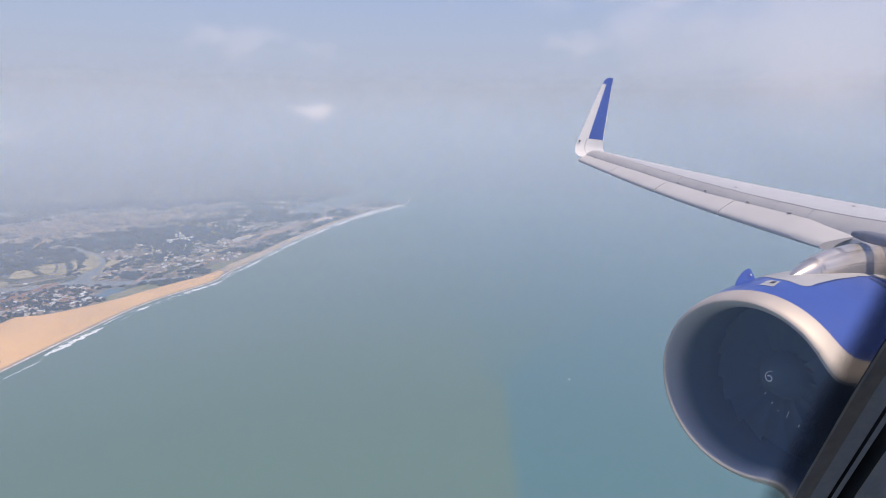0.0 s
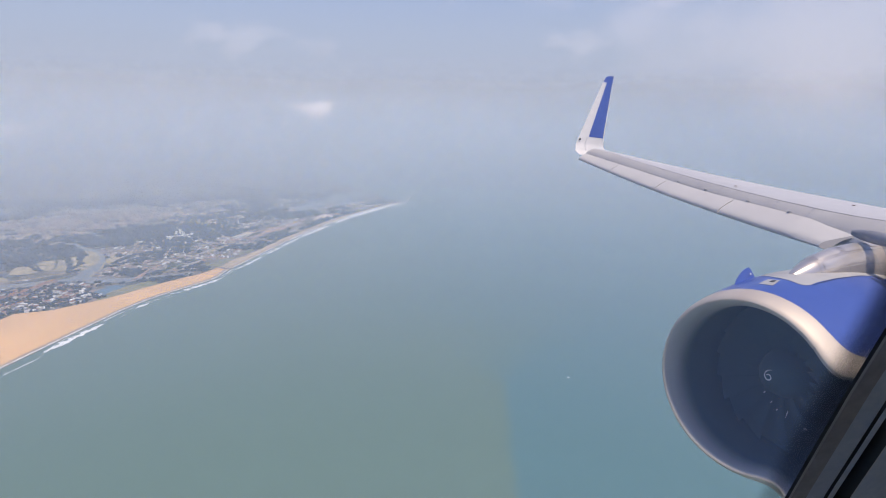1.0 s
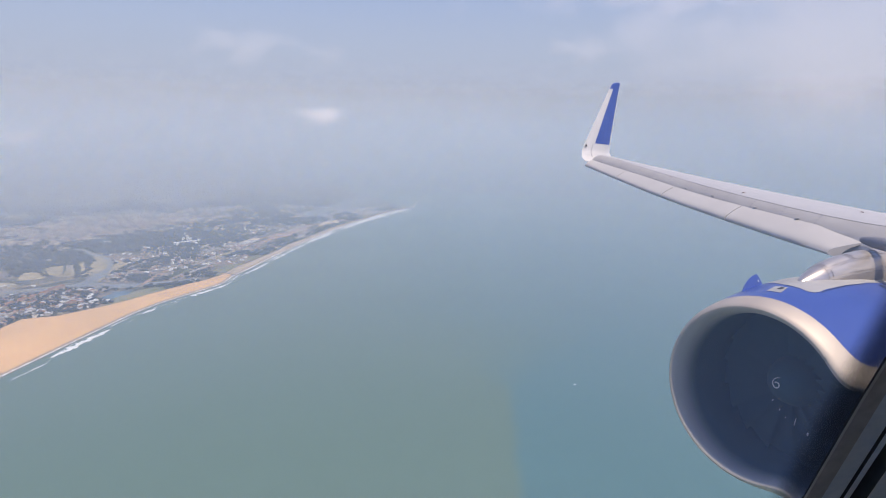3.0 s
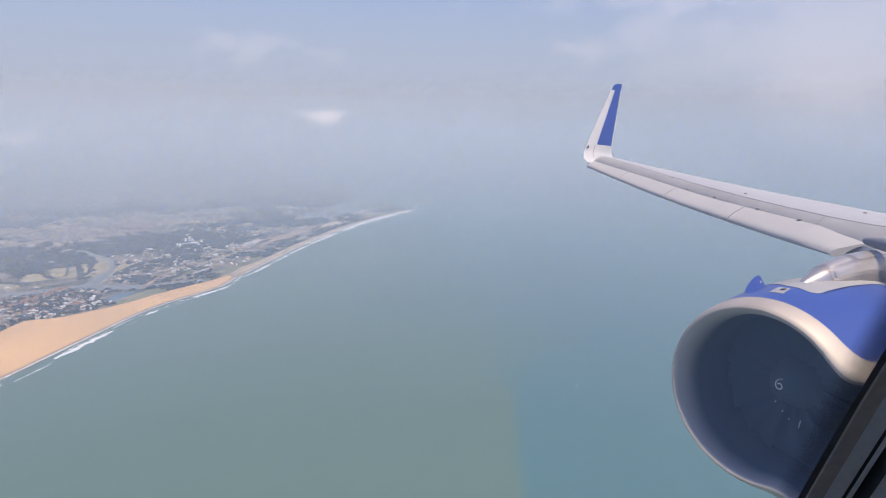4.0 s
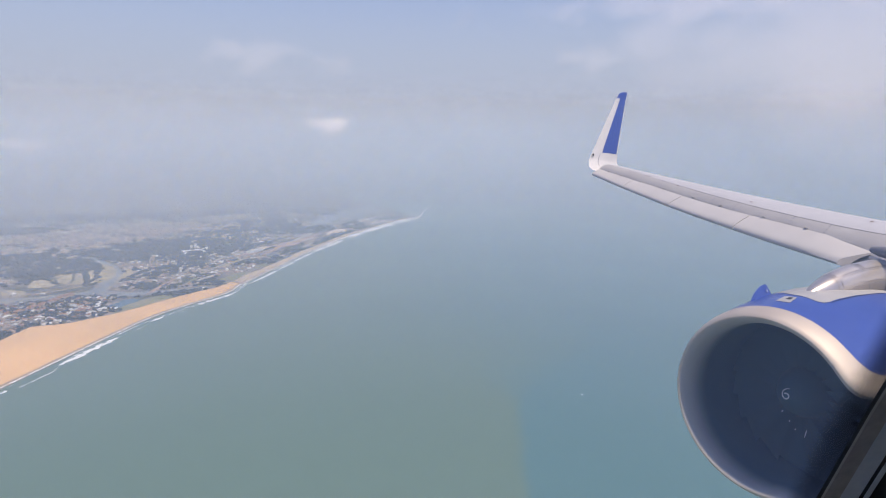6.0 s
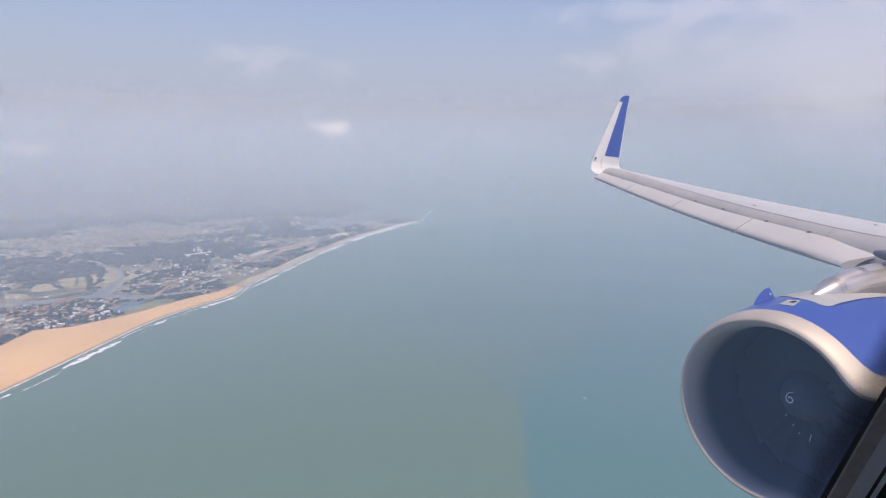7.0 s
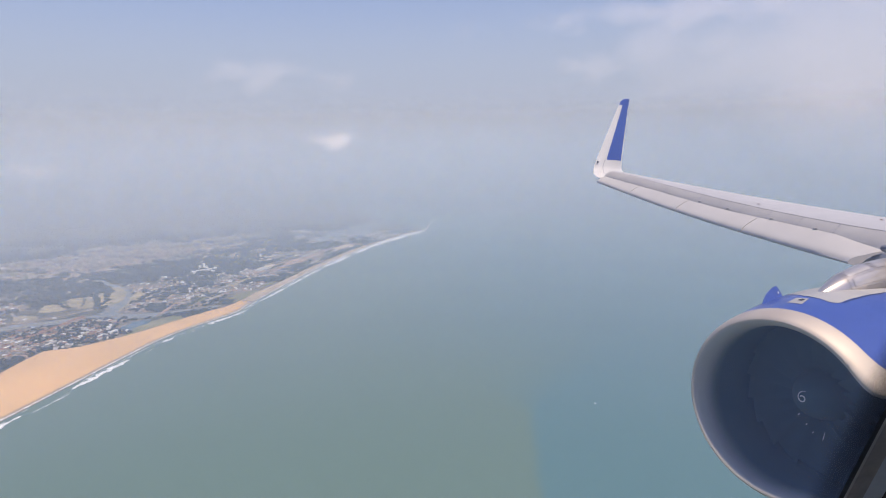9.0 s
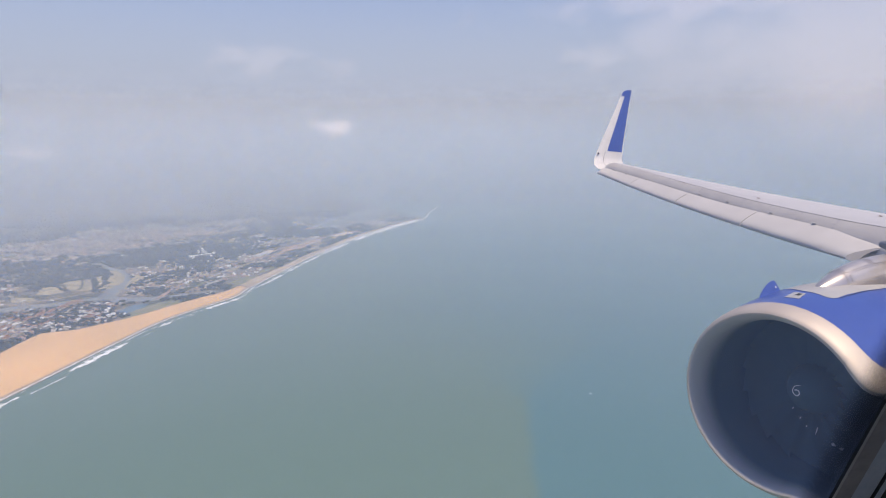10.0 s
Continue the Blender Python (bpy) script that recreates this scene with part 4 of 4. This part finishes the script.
# ---- trees ----
WET = [((1040, 400), (1078, 311), 20), ((1078, 311), (1090, 237), 24), ((1090, 237), (1119, 188), 22), ((1119, 188), (1181, 179), 17), ((1181, 179), (1255, 183), 14), ((1255, 183), (1321, 201), 14), ((1321, 201), (1415, 254), 11), ((1100, 200), (1072, 117), 19), ((1072, 117), (1092, 22), 12),
       ((1740, -235), (1810, -290), 30), ((1810, -290), (2020, -450), 75), ((2020, -450), (2180, -540), 50)]
OPEN = [(1020, 138, 28), (1010, 106, 44), (1150, -22, 32), (1301, 200, 11), (1275, 195, 12), (1249, 194, 13), (1225, 193, 13), (1200, 195, 12), (1175, 203, 10), (1450, -125, 40), (1395, -85, 30), (1420, -105, 30), (1500, -165, 34), (1560, -225, 40), (1610, -270, 34), (1650, -320, 34), (1410, -165, 22), (1440, -135, 50), (1410, -120, 30), (1480, -150, 30), (1620, -285, 34)]


def in_field(x, y):
    """Whether a place lies in one of the dry fields."""
    for corners in FIELDS:
        odd = False
        for (ax, ay), (bx, by) in zip(corners, corners[1:] + corners[:1]):
            if (ay > y) != (by > y) and x < ax + (bx - ax) * (y - ay) / (by - ay):
                odd = not odd
        if odd:
            return True
    return False


def clear_of(x, y, gap=0.0):
    for (ax, ay), (bx, by), w in WET:
        d = Vector((bx - ax, by - ay))
        f = max(0, min(1, ((x - ax) * d.x + (y - ay) * d.y) / d.length_squared))
        if math.hypot(x - ax - d.x * f, y - ay - d.y * f) < w + gap:
            return False
    if in_field(x, y):
        return False
    for a, b, c, q, long, wide in EXTRA_OPEN:
        u, w = (x - a) * c + (y - b) * q, (y - b) * c - (x - a) * q
        if (u / long) ** 2 + (w / (wide + 1)) ** 2 < 1:
            return False
    return all(math.hypot(x - a, y - b) > r + gap for a, b, r in OPEN)


def lumps(name, count, region, size, label, keep):
    """Many small uneven crowns joined into one cover."""
    base = bmesh.new()
    bmesh.ops.create_icosphere(base, subdivisions=1, radius=1)
    bv = [v.co.copy() for v in base.verts]
    bf = [[v.index for v in f.verts] for f in base.faces]
    base.free()
    verts, faces, tries, made = [], [], 0, 0
    while made < count and tries < count * 12:
        tries += 1
        x, y = region()
        v, i = inland(x, y)
        if v < beach_width(SHORE[i].x) + 5 or not keep(x, y) or not clear_of(x, y):
            continue
        made += 1
        s = size * random.uniform(0.6, 1.5)
        b = len(verts)
        for c in bv:
            k = s * random.uniform(0.7, 1.2)
            verts.append((x + c.x * k * 1.2, y + c.y * k * 1.2, 1.0 + s * 0.5 + c.z * k * 0.8))
        faces += [[b + q for q in f] for f in bf]
    tagged(raw(name, verts, faces, M_TREE), label, "trees", kind="stuff")


def near_land():
    a = random.randint(START, LAST)
    p, t, n = shore_at(a)
    o = random.uniform(5, 420) if random.random() < 0.7 else random.uniform(5, 900)
    return p.x + n.x * o + random.uniform(-3, 3), p.y + n.y * o + random.uniform(-3, 3)


def grove(x, y):
    wood = max(0.0, 1 - math.hypot((x - 1470) / 130, (y - 165) / 150)) + max(0.0, 1 - math.hypot((x - 1340) / 70, (y - 330) / 150)) + 0.8 * max(0.0, 1 - math.hypot((x - 1135) / 50, (y - 118) / 50))
    return 1.3 * min(wood, 0.8) + noise.noise((x * 0.011, y * 0.011, 3.0)) + 0.5 * noise.noise((x * 0.04, y * 0.04, 8.0))


lumps("tree_cover", 21000, near_land, 2.3, "dark green tree cover between the houses", lambda x, y: grove(x, y) > (0.3 if x > 1140 and inland(x, y)[0] < 190 else -0.12))

def distant_land():
    while True:
        x, y = random.uniform(1250, 2150), random.uniform(-400, 900)
        if x < 1800 or y > -330 + 0.3 * (x - 1800):
            return x, y


lumps("far_tree_cover", 6500, distant_land, 4.0, "dark tree cover between the far city blocks", lambda x, y: noise.noise((x * 0.008, y * 0.008, 12.0)) + 0.5 * noise.noise((x * 0.03, y * 0.03, 4.0)) > 1.1 * math.exp(-(((x - 1560) * 0.844 + (y - 480) * 0.536) / 110) ** 2))

# ---- buildings ----
WALLS = [material("wall_white", (0.72, 0.72, 0.7), (0.62, 0.62, 0.6), 0.2, 0.8), material("wall_cream", (0.52, 0.46, 0.4), (0.43, 0.385, 0.34), 0.2, 0.8),
         material("wall_grey", (0.28, 0.28, 0.29), (0.22, 0.22, 0.24), 0.2, 0.8), material("wall_pink", (0.46, 0.33, 0.28), (0.39, 0.285, 0.24), 0.2, 0.8)]
ROOFS = [material("roof_pale", (0.55, 0.54, 0.52), (0.45, 0.44, 0.43), 0.2, 0.85), material("roof_grey", (0.24, 0.24, 0.25), (0.19, 0.19, 0.2), 0.2, 0.85),
         material("roof_tile_red", (0.36, 0.17, 0.11), (0.28, 0.14, 0.1), 0.2, 0.85), material("roof_white", (0.8, 0.8, 0.78), (0.7, 0.7, 0.69), 0.2, 0.85)]
M_PANE = material("dark_windows", (0.05, 0.06, 0.08), None, 0.4, 0.3)
M_BLUEROOF = material("blue_sheet_roof", (0.12, 0.33, 0.48), (0.1, 0.28, 0.42), 0.1, 0.6)


def building(x, y, w, d, h, turn, wall, roof, label, group="town buildings", floors=0):
    """A block with a parapet roof, a roof hut and, on the taller ones, bands of windows."""
    root = tagged(new("building"), label, "building", group)
    root.matrix_world = pose(x, y, 0.9, 0, 0, math.degrees(turn))
    bm = bmesh.new()
    box(bm, 0, 0, h / 2, w, d, h)
    part("wall", bm, wall, root, smooth=False)
    bm = bmesh.new()
    box(bm, 0, 0, h + 0.12, w + 0.35, d + 0.35, 0.24)
    box(bm, w * 0.2, d * 0.1, h + 0.7, w * 0.25, d * 0.3, 1.0)
    part("roof", bm, roof, root, smooth=False)
    for k in range(floors):
        for s in (-1, 1):
            bm = bmesh.new()
            box(bm, 0, s * d * 0.5, (k + 0.6) * h / floors, w * 0.86, 0.12, h / floors * 0.42)
            part("window", bm, M_PANE, root, smooth=False)
    return root


def town_heading(x, y):
    _, i = inland(x, y)
    _, t, _ = shore_at(i)
    return math.atan2(t.y, t.x)


made, spots = 0, []
while made < 265:
    i = random.randint(START + 25, START + 150)
    p, t, n = shore_at(i)
    o = beach_width(p.x) + random.uniform(10, 190)
    x, y = (p.x + n.x * o, p.y + n.y * o) if made % 2 else (random.uniform(905, 1110), random.uniform(165, 400))
    v, j = inland(x, y)
    if v < beach_width(SHORE[j].x) + 9 or not clear_of(x, y, 5) or (made % 2 and grove(x, y) > 0.3) or any(abs(x - a) + abs(y - b) < 9 for a, b in spots):
        continue
    spots.append((x, y))
    made += 1
    k = random.choice((0, 0, 1, 1, 2, 3))
    r = random.choice((0, 1, 1, 2, 2, 2, 3))
    w, d, h = random.uniform(4, 11), random.uniform(3, 5), random.choice((1.9, 2.4, 2.4, 3.2, 4.4))
    building(x, y, w, d, h, town_heading(x, y) + random.choice((0, 0, 1.5708)), WALLS[k], ROOFS[r], "low %s town house under a %s flat roof" % (("white", "cream", "grey", "pink")[k], ("pale", "grey", "red-brown", "white")[r]))

# landmarks
for x, y, w, d, h, turn in ((1432, 43, 4, 5, 11, 0.3), (1438, 49, 4, 5, 16, 0.3), (1438, 57, 4, 5, 12, 0.3), (1416, 52, 46, 7, 6, -1.2), (1406, 32, 14, 6, 5, 0.3), (1400, 70, 18, 6, 7, 0.4), (1424, 26, 10, 5, 8, 0.3)):
    building(x, y, w, d, h, turn, WALLS[0], ROOFS[3], "tall white tower block rising above the trees", "white tower blocks", 4)
building(1392, -72, 46, 12, 4, -0.75, WALLS[0], ROOFS[0], "long pale flat-roofed shed", "sheds")
building(1345, -100, 36, 9, 3, -0.75, WALLS[2], ROOFS[1], "long grey flat-roofed shed", "sheds")
for x, y, w in ((960, 217, 16), (972, 205, 14), (988, 198, 20), (969, 178, 12), (985, 164, 18), (1000, 188, 18), (1016, 172, 14), (1003, 172, 12), (950, 238, 14)):
    building(x, y, w * 0.75, 3.6, random.uniform(2.2, 3.6), -0.75 + random.uniform(-0.3, 0.3), WALLS[0], ROOFS[3], "white campus hall at the edge of the beach", "campus halls")
for x, y in ((1005, 272), (1012, 262), (1022, 260), (1030, 252), (1040, 250), (1048, 240), (1060, 238), (1074, 232), (1086, 224), (1000, 285)):
    building(x, y, random.uniform(8, 14), 6, random.uniform(3, 5), town_heading(x, y), WALLS[3], ROOFS[2], "pink-walled house under a red-brown roof", "red-roofed houses")
building(815, 283, 26, 8, 3.0, -0.5, WALLS[0], M_BLUEROOF, "long hall under a pale blue sheet roof", "halls")


def build_stadium():
    """An oval ground ringed by white roofed stands."""
    root = tagged(new("stadium"), "oval stadium with white roofed stands round a green pitch", "stadium")
    root.matrix_world = pose(948, 392, 0.9, 0, 0, -35)
    bm = bmesh.new()
    loft([[(rx * math.cos(a * math.pi / 24), 0.75 * rx * math.sin(a * math.pi / 24), 0.4) for a in range(48)] for rx in (1, 20)], True, True, bm)
    part("pitch", bm, M_GRASS, root, smooth=False)
    for a0 in range(0, 360, 45):
        rows = [[(r * math.cos(radians(a)), 0.75 * r * math.sin(radians(a)), z) for r, z in ((22, 0.2), (22.5, 1.5), (31, 5.5), (31, 0.0))] for a in range(a0 + 2, a0 + 44, 6)]
        part("stand", loft(rows, False), WALLS[2], root, smooth=False)
        rows = [[(r * math.cos(radians(a)), 0.75 * r * math.sin(radians(a)), z) for r, z in ((25, 7.4), (32, 6.4), (32, 6.1), (25, 7.1))] for a in range(a0 + 3, a0 + 43, 6)]
        part("stand_roof", loft(rows, True), ROOFS[3], root, smooth=False)


build_stadium()


def town_fill(name, count, region, scale, label, mix):
    """The many houses too far off to tell apart."""
    groups = {k: ([], []) for k in range(4)}
    made = tries = 0
    while made < count and tries < count * 10:
        tries += 1
        x, y = region()
        v, i = inland(x, y)
        if v < beach_width(SHORE[i].x) + 8 or not clear_of(x, y, 3) or grove(x, y) > 0.22 + 0.3 * random.random():
            continue
        if 1115 < x < 1300 and 192 < y < 335:
            continue
        made += 1
        k = random.choice(mix)
        w, d, h = random.uniform(4, 15) * scale, random.uniform(2.2, 5.0) * scale, random.choice((1.6, 2.0, 2.4, 2.4, 3.2, 4.5)) * (0.7 + 0.3 * scale)
        a = town_heading(x, y) + random.choice((0, 1.5708)) + random.uniform(-0.15, 0.15)
        vs, fs = groups[k]
        b = len(vs)
        for z in (0.9, 0.9 + h):
            for u, q in ((-1, -1), (1, -1), (1, 1), (-1, 1)):
                vs.append((x + u * w / 2 * math.cos(a) - q * d / 2 * math.sin(a), y + u * w / 2 * math.sin(a) + q * d / 2 * math.cos(a), z))
        fs += [(b, b + 1, b + 5, b + 4), (b + 1, b + 2, b + 6, b + 5), (b + 2, b + 3, b + 7, b + 6), (b + 3, b, b + 4, b + 7), (b + 4, b + 5, b + 6, b + 7)]
    for k, (vs, fs) in groups.items():
        if not vs:
            continue
        tagged(raw(name, vs, fs, (ROOFS[3], WALLS[1], WALLS[2], WALLS[3])[k]), label, "buildings", kind="stuff")


def far_land():
    while True:
        if random.random() < 0.62:
            f = random.random()
            x, y = 1560 + 330 * f + random.gauss(0, 100), 480 - 520 * f + random.gauss(0, 90)
        else:
            x, y = random.uniform(1250, 2900), random.uniform(-700, 1400)
        if y > -0.62 * (x - 1250) - 60 and (x < 1800 or y > -330 + 0.3 * (x - 1800)):
            return x, y


town_fill("town_houses", 4300, near_land, 0.65, "scattered pale town houses among trees", (0, 0, 1, 1, 2, 3, 3))
town_fill("far_town", 6500, far_land, 0.9, "dense pale city blocks fading into haze", (1, 1, 1, 2, 2, 3, 3))

# specks of stalls, boats and carts on the sand
verts, faces = [], []
for _ in range(800):
    i = random.randint(START, START + 130)
    p, t, n = shore_at(i)
    w = beach_width(p.x)
    o = random.choice((random.gauss(22, 6), random.gauss(30, 9), random.uniform(12, max(14, w - 4)), w - abs(random.gauss(0, 4))))
    if o < 9 or o > w:
        continue
    x, y = p.x + n.x * o, p.y + n.y * o
    s = random.uniform(0.2, 0.52)
    b = len(verts)
    a = random.uniform(0, 3)
    for z in (1.3, 1.75 + s * 0.8):
        for u, q in ((-1, -1), (1, -1), (1, 1), (-1, 1)):
            verts.append((x + s * u * math.cos(a) - s * 0.7 * q * math.sin(a), y + s * u * math.sin(a) + s * 0.7 * q * math.cos(a), z))
    faces += [(b, b + 1, b + 5, b + 4), (b + 1, b + 2, b + 6, b + 5), (b + 2, b + 3, b + 7, b + 6), (b + 3, b, b + 4, b + 7), (b + 4, b + 5, b + 6, b + 7)]
tagged(raw("beach_stalls", verts, faces, material("stall_cloth", (0.2, 0.15, 0.1), (0.12, 0.1, 0.09), 0.5, 0.9)), "small dark stalls and boats scattered on the sand", "stalls", kind="stuff")


# small craft far out on the water
for x, y, turn in ((512.0, -341.0, 0.6), (300.0, -305.0, 1.9), (640.0, -220.0, 2.6)):
    boat = tagged(new("boat"), "small white fishing boat on the open sea", "boat", "boats")
    boat.matrix_world = pose(x, y, 0.05, 0, 0, math.degrees(turn))
    part("hull", loft([[(f * 1.5, w * 0.42 * q, h) for q, h in ((-1, 0.4), (-0.6, -0.1), (0.6, -0.1), (1, 0.4))] for f, w in ((-1, 0.8), (-0.4, 1.0), (0.4, 0.85), (0.8, 0.45), (1.0, 0.08))]), ROOFS[3], boat)
    bm = bmesh.new()
    box(bm, -0.4, 0, 0.6, 0.8, 0.5, 0.5)
    part("cabin", bm, WALLS[0], boat, smooth=False)

# ---- clouds ----
def cloud_material(name, seed, cover, strength):
    m = bpy.data.materials.new(name)
    m.use_nodes = True
    nt = m.node_tree
    nt.nodes.remove(nt.nodes["Principled BSDF"])
    co = nt.nodes.new("ShaderNodeTexCoord")
    ln, ns = nt.nodes.new("ShaderNodeVectorMath"), nt.nodes.new("ShaderNodeTexNoise")
    ln.operation = "LENGTH"
    nt.links.new(co.outputs["UV"], ln.inputs[0])
    mp = nt.nodes.new("ShaderNodeMapping")
    mp.inputs["Location"].default_value = (seed, seed * 2, 0)
    nt.links.new(co.outputs["Object"], mp.inputs[0])
    nt.links.new(mp.outputs[0], ns.inputs["Vector"])
    ns.inputs["Scale"].default_value, ns.inputs["Detail"].default_value = cover, 2
    add, rng = nt.nodes.new("ShaderNodeMath"), nt.nodes.new("ShaderNodeMapRange")
    add.operation = "SUBTRACT"
    nt.links.new(ns.outputs["Fac"], add.inputs[0])
    mul = nt.nodes.new("ShaderNodeMath")
    mul.operation, mul.inputs[1].default_value = "MULTIPLY", 0.55
    nt.links.new(ln.outputs["Value"], mul.inputs[0])
    nt.links.new(mul.outputs[0], add.inputs[1])
    rng.interpolation_type = "SMOOTHSTEP"
    for i, v in zip((1, 2, 3, 4), (0.0, 0.48, 0.0, strength)):
        rng.inputs[i].default_value = v
    nt.links.new(add.outputs[0], rng.inputs[0])
    clear, front, back = (nt.nodes.new("ShaderNodeBsdf" + k) for k in ("Transparent", "Diffuse", "Translucent"))
    for n in (front, back):
        n.inputs["Color"].default_value = (1.0, 0.92, 0.87, 1)
    both, mix = nt.nodes.new("ShaderNodeMixShader"), nt.nodes.new("ShaderNodeMixShader")
    both.inputs[0].default_value = 0.2
    nt.links.new(front.outputs[0], both.inputs[1])
    nt.links.new(back.outputs[0], both.inputs[2])
    nt.links.new(rng.outputs[0], mix.inputs[0])
    nt.links.new(clear.outputs[0], mix.inputs[1])
    nt.links.new(both.outputs[0], mix.inputs[2])
    nt.links.new(mix.outputs[0], nt.nodes["Material Output"].inputs[0])
    return m


def cloud(az, el, wide, tall, seed, strength, far=3600, cover=0.006):
    """A wisp of cumulus far off: a bowed sheet with ragged, thinning edges."""
    d = Vector((math.cos(radians(el)) * math.cos(radians(az)), math.cos(radians(el)) * math.sin(radians(az)), math.sin(radians(el))))
    side = d.cross(Vector((0, 0, 1))).normalized()
    up = side.cross(d)
    w, h = far * math.tan(radians(wide)) / 2, far * math.tan(radians(tall)) / 2
    verts, faces, uvs = [], [], []
    n = 12
    for j in range(n + 1):
        for i in range(n + 1):
            u, v = 2 * i / n - 1, 2 * j / n - 1
            p = side * (u * w) + up * (v * h) + d * (h * (1.1 * v + 0.1 * (u * u + v * v)))
            verts.append(p)
            uvs.append((u, v))
    faces = [(j * (n + 1) + i, j * (n + 1) + i + 1, (j + 1) * (n + 1) + i + 1, (j + 1) * (n + 1) + i) for j in range(n) for i in range(n)]
    ob = raw("cloud", [tuple(p) for p in verts], faces, cloud_material("cloud", seed, cover, strength), True)
    lay = ob.data.uv_layers.new(name="uv")
    for loop in ob.data.loops:
        lay.data[loop.index].uv = uvs[loop.vertex_index]
    ob.location = Vector((0, 0, 260)) + d * far
    tagged(ob, "small soft white cloud low over the horizon", "cloud", "", "structure")


CLOUDS = ((-9.45, 0.66, 4.47, 2.03, 4.4, 0.95, 1900, 0.011),
          (-3.35, 6.34, 11.17, 3.6, 2.3, 0.3, 1900, 0.014),
          (-10.19, 5.88, 4.74, 2.34, 3.1, 0.2, 1900, 0.018),
          (13.67, -1.34, 5.6, 1.3, 4.2, 0.8, 1900, 0.025),
          (-32.43, 6.64, 8.13, 3.13, 5.7, 0.35, 1900, 0.014),
          (-38.82, 10.66, 32.50, 3.13, 6.1, 0.50, 1900, 0.009),
          (-49.01, 7.37, 36.0, 17.0, 7.7, 0.6, 1900, 0.003),
          (8.21, -0.74, 4.06, 1.56, 8.2, 0.20, 1900, 0.022))
for az, el, wide, tall, seed, strength, far, cover in CLOUDS:
    sheets = math.ceil(strength / 0.2)
    for k in range(sheets):
        cloud(az, el, wide, tall, seed + 0.003 * k, 0.3 * (1 - (1 - strength) ** (1 / sheets)), far + 14 * k, cover)
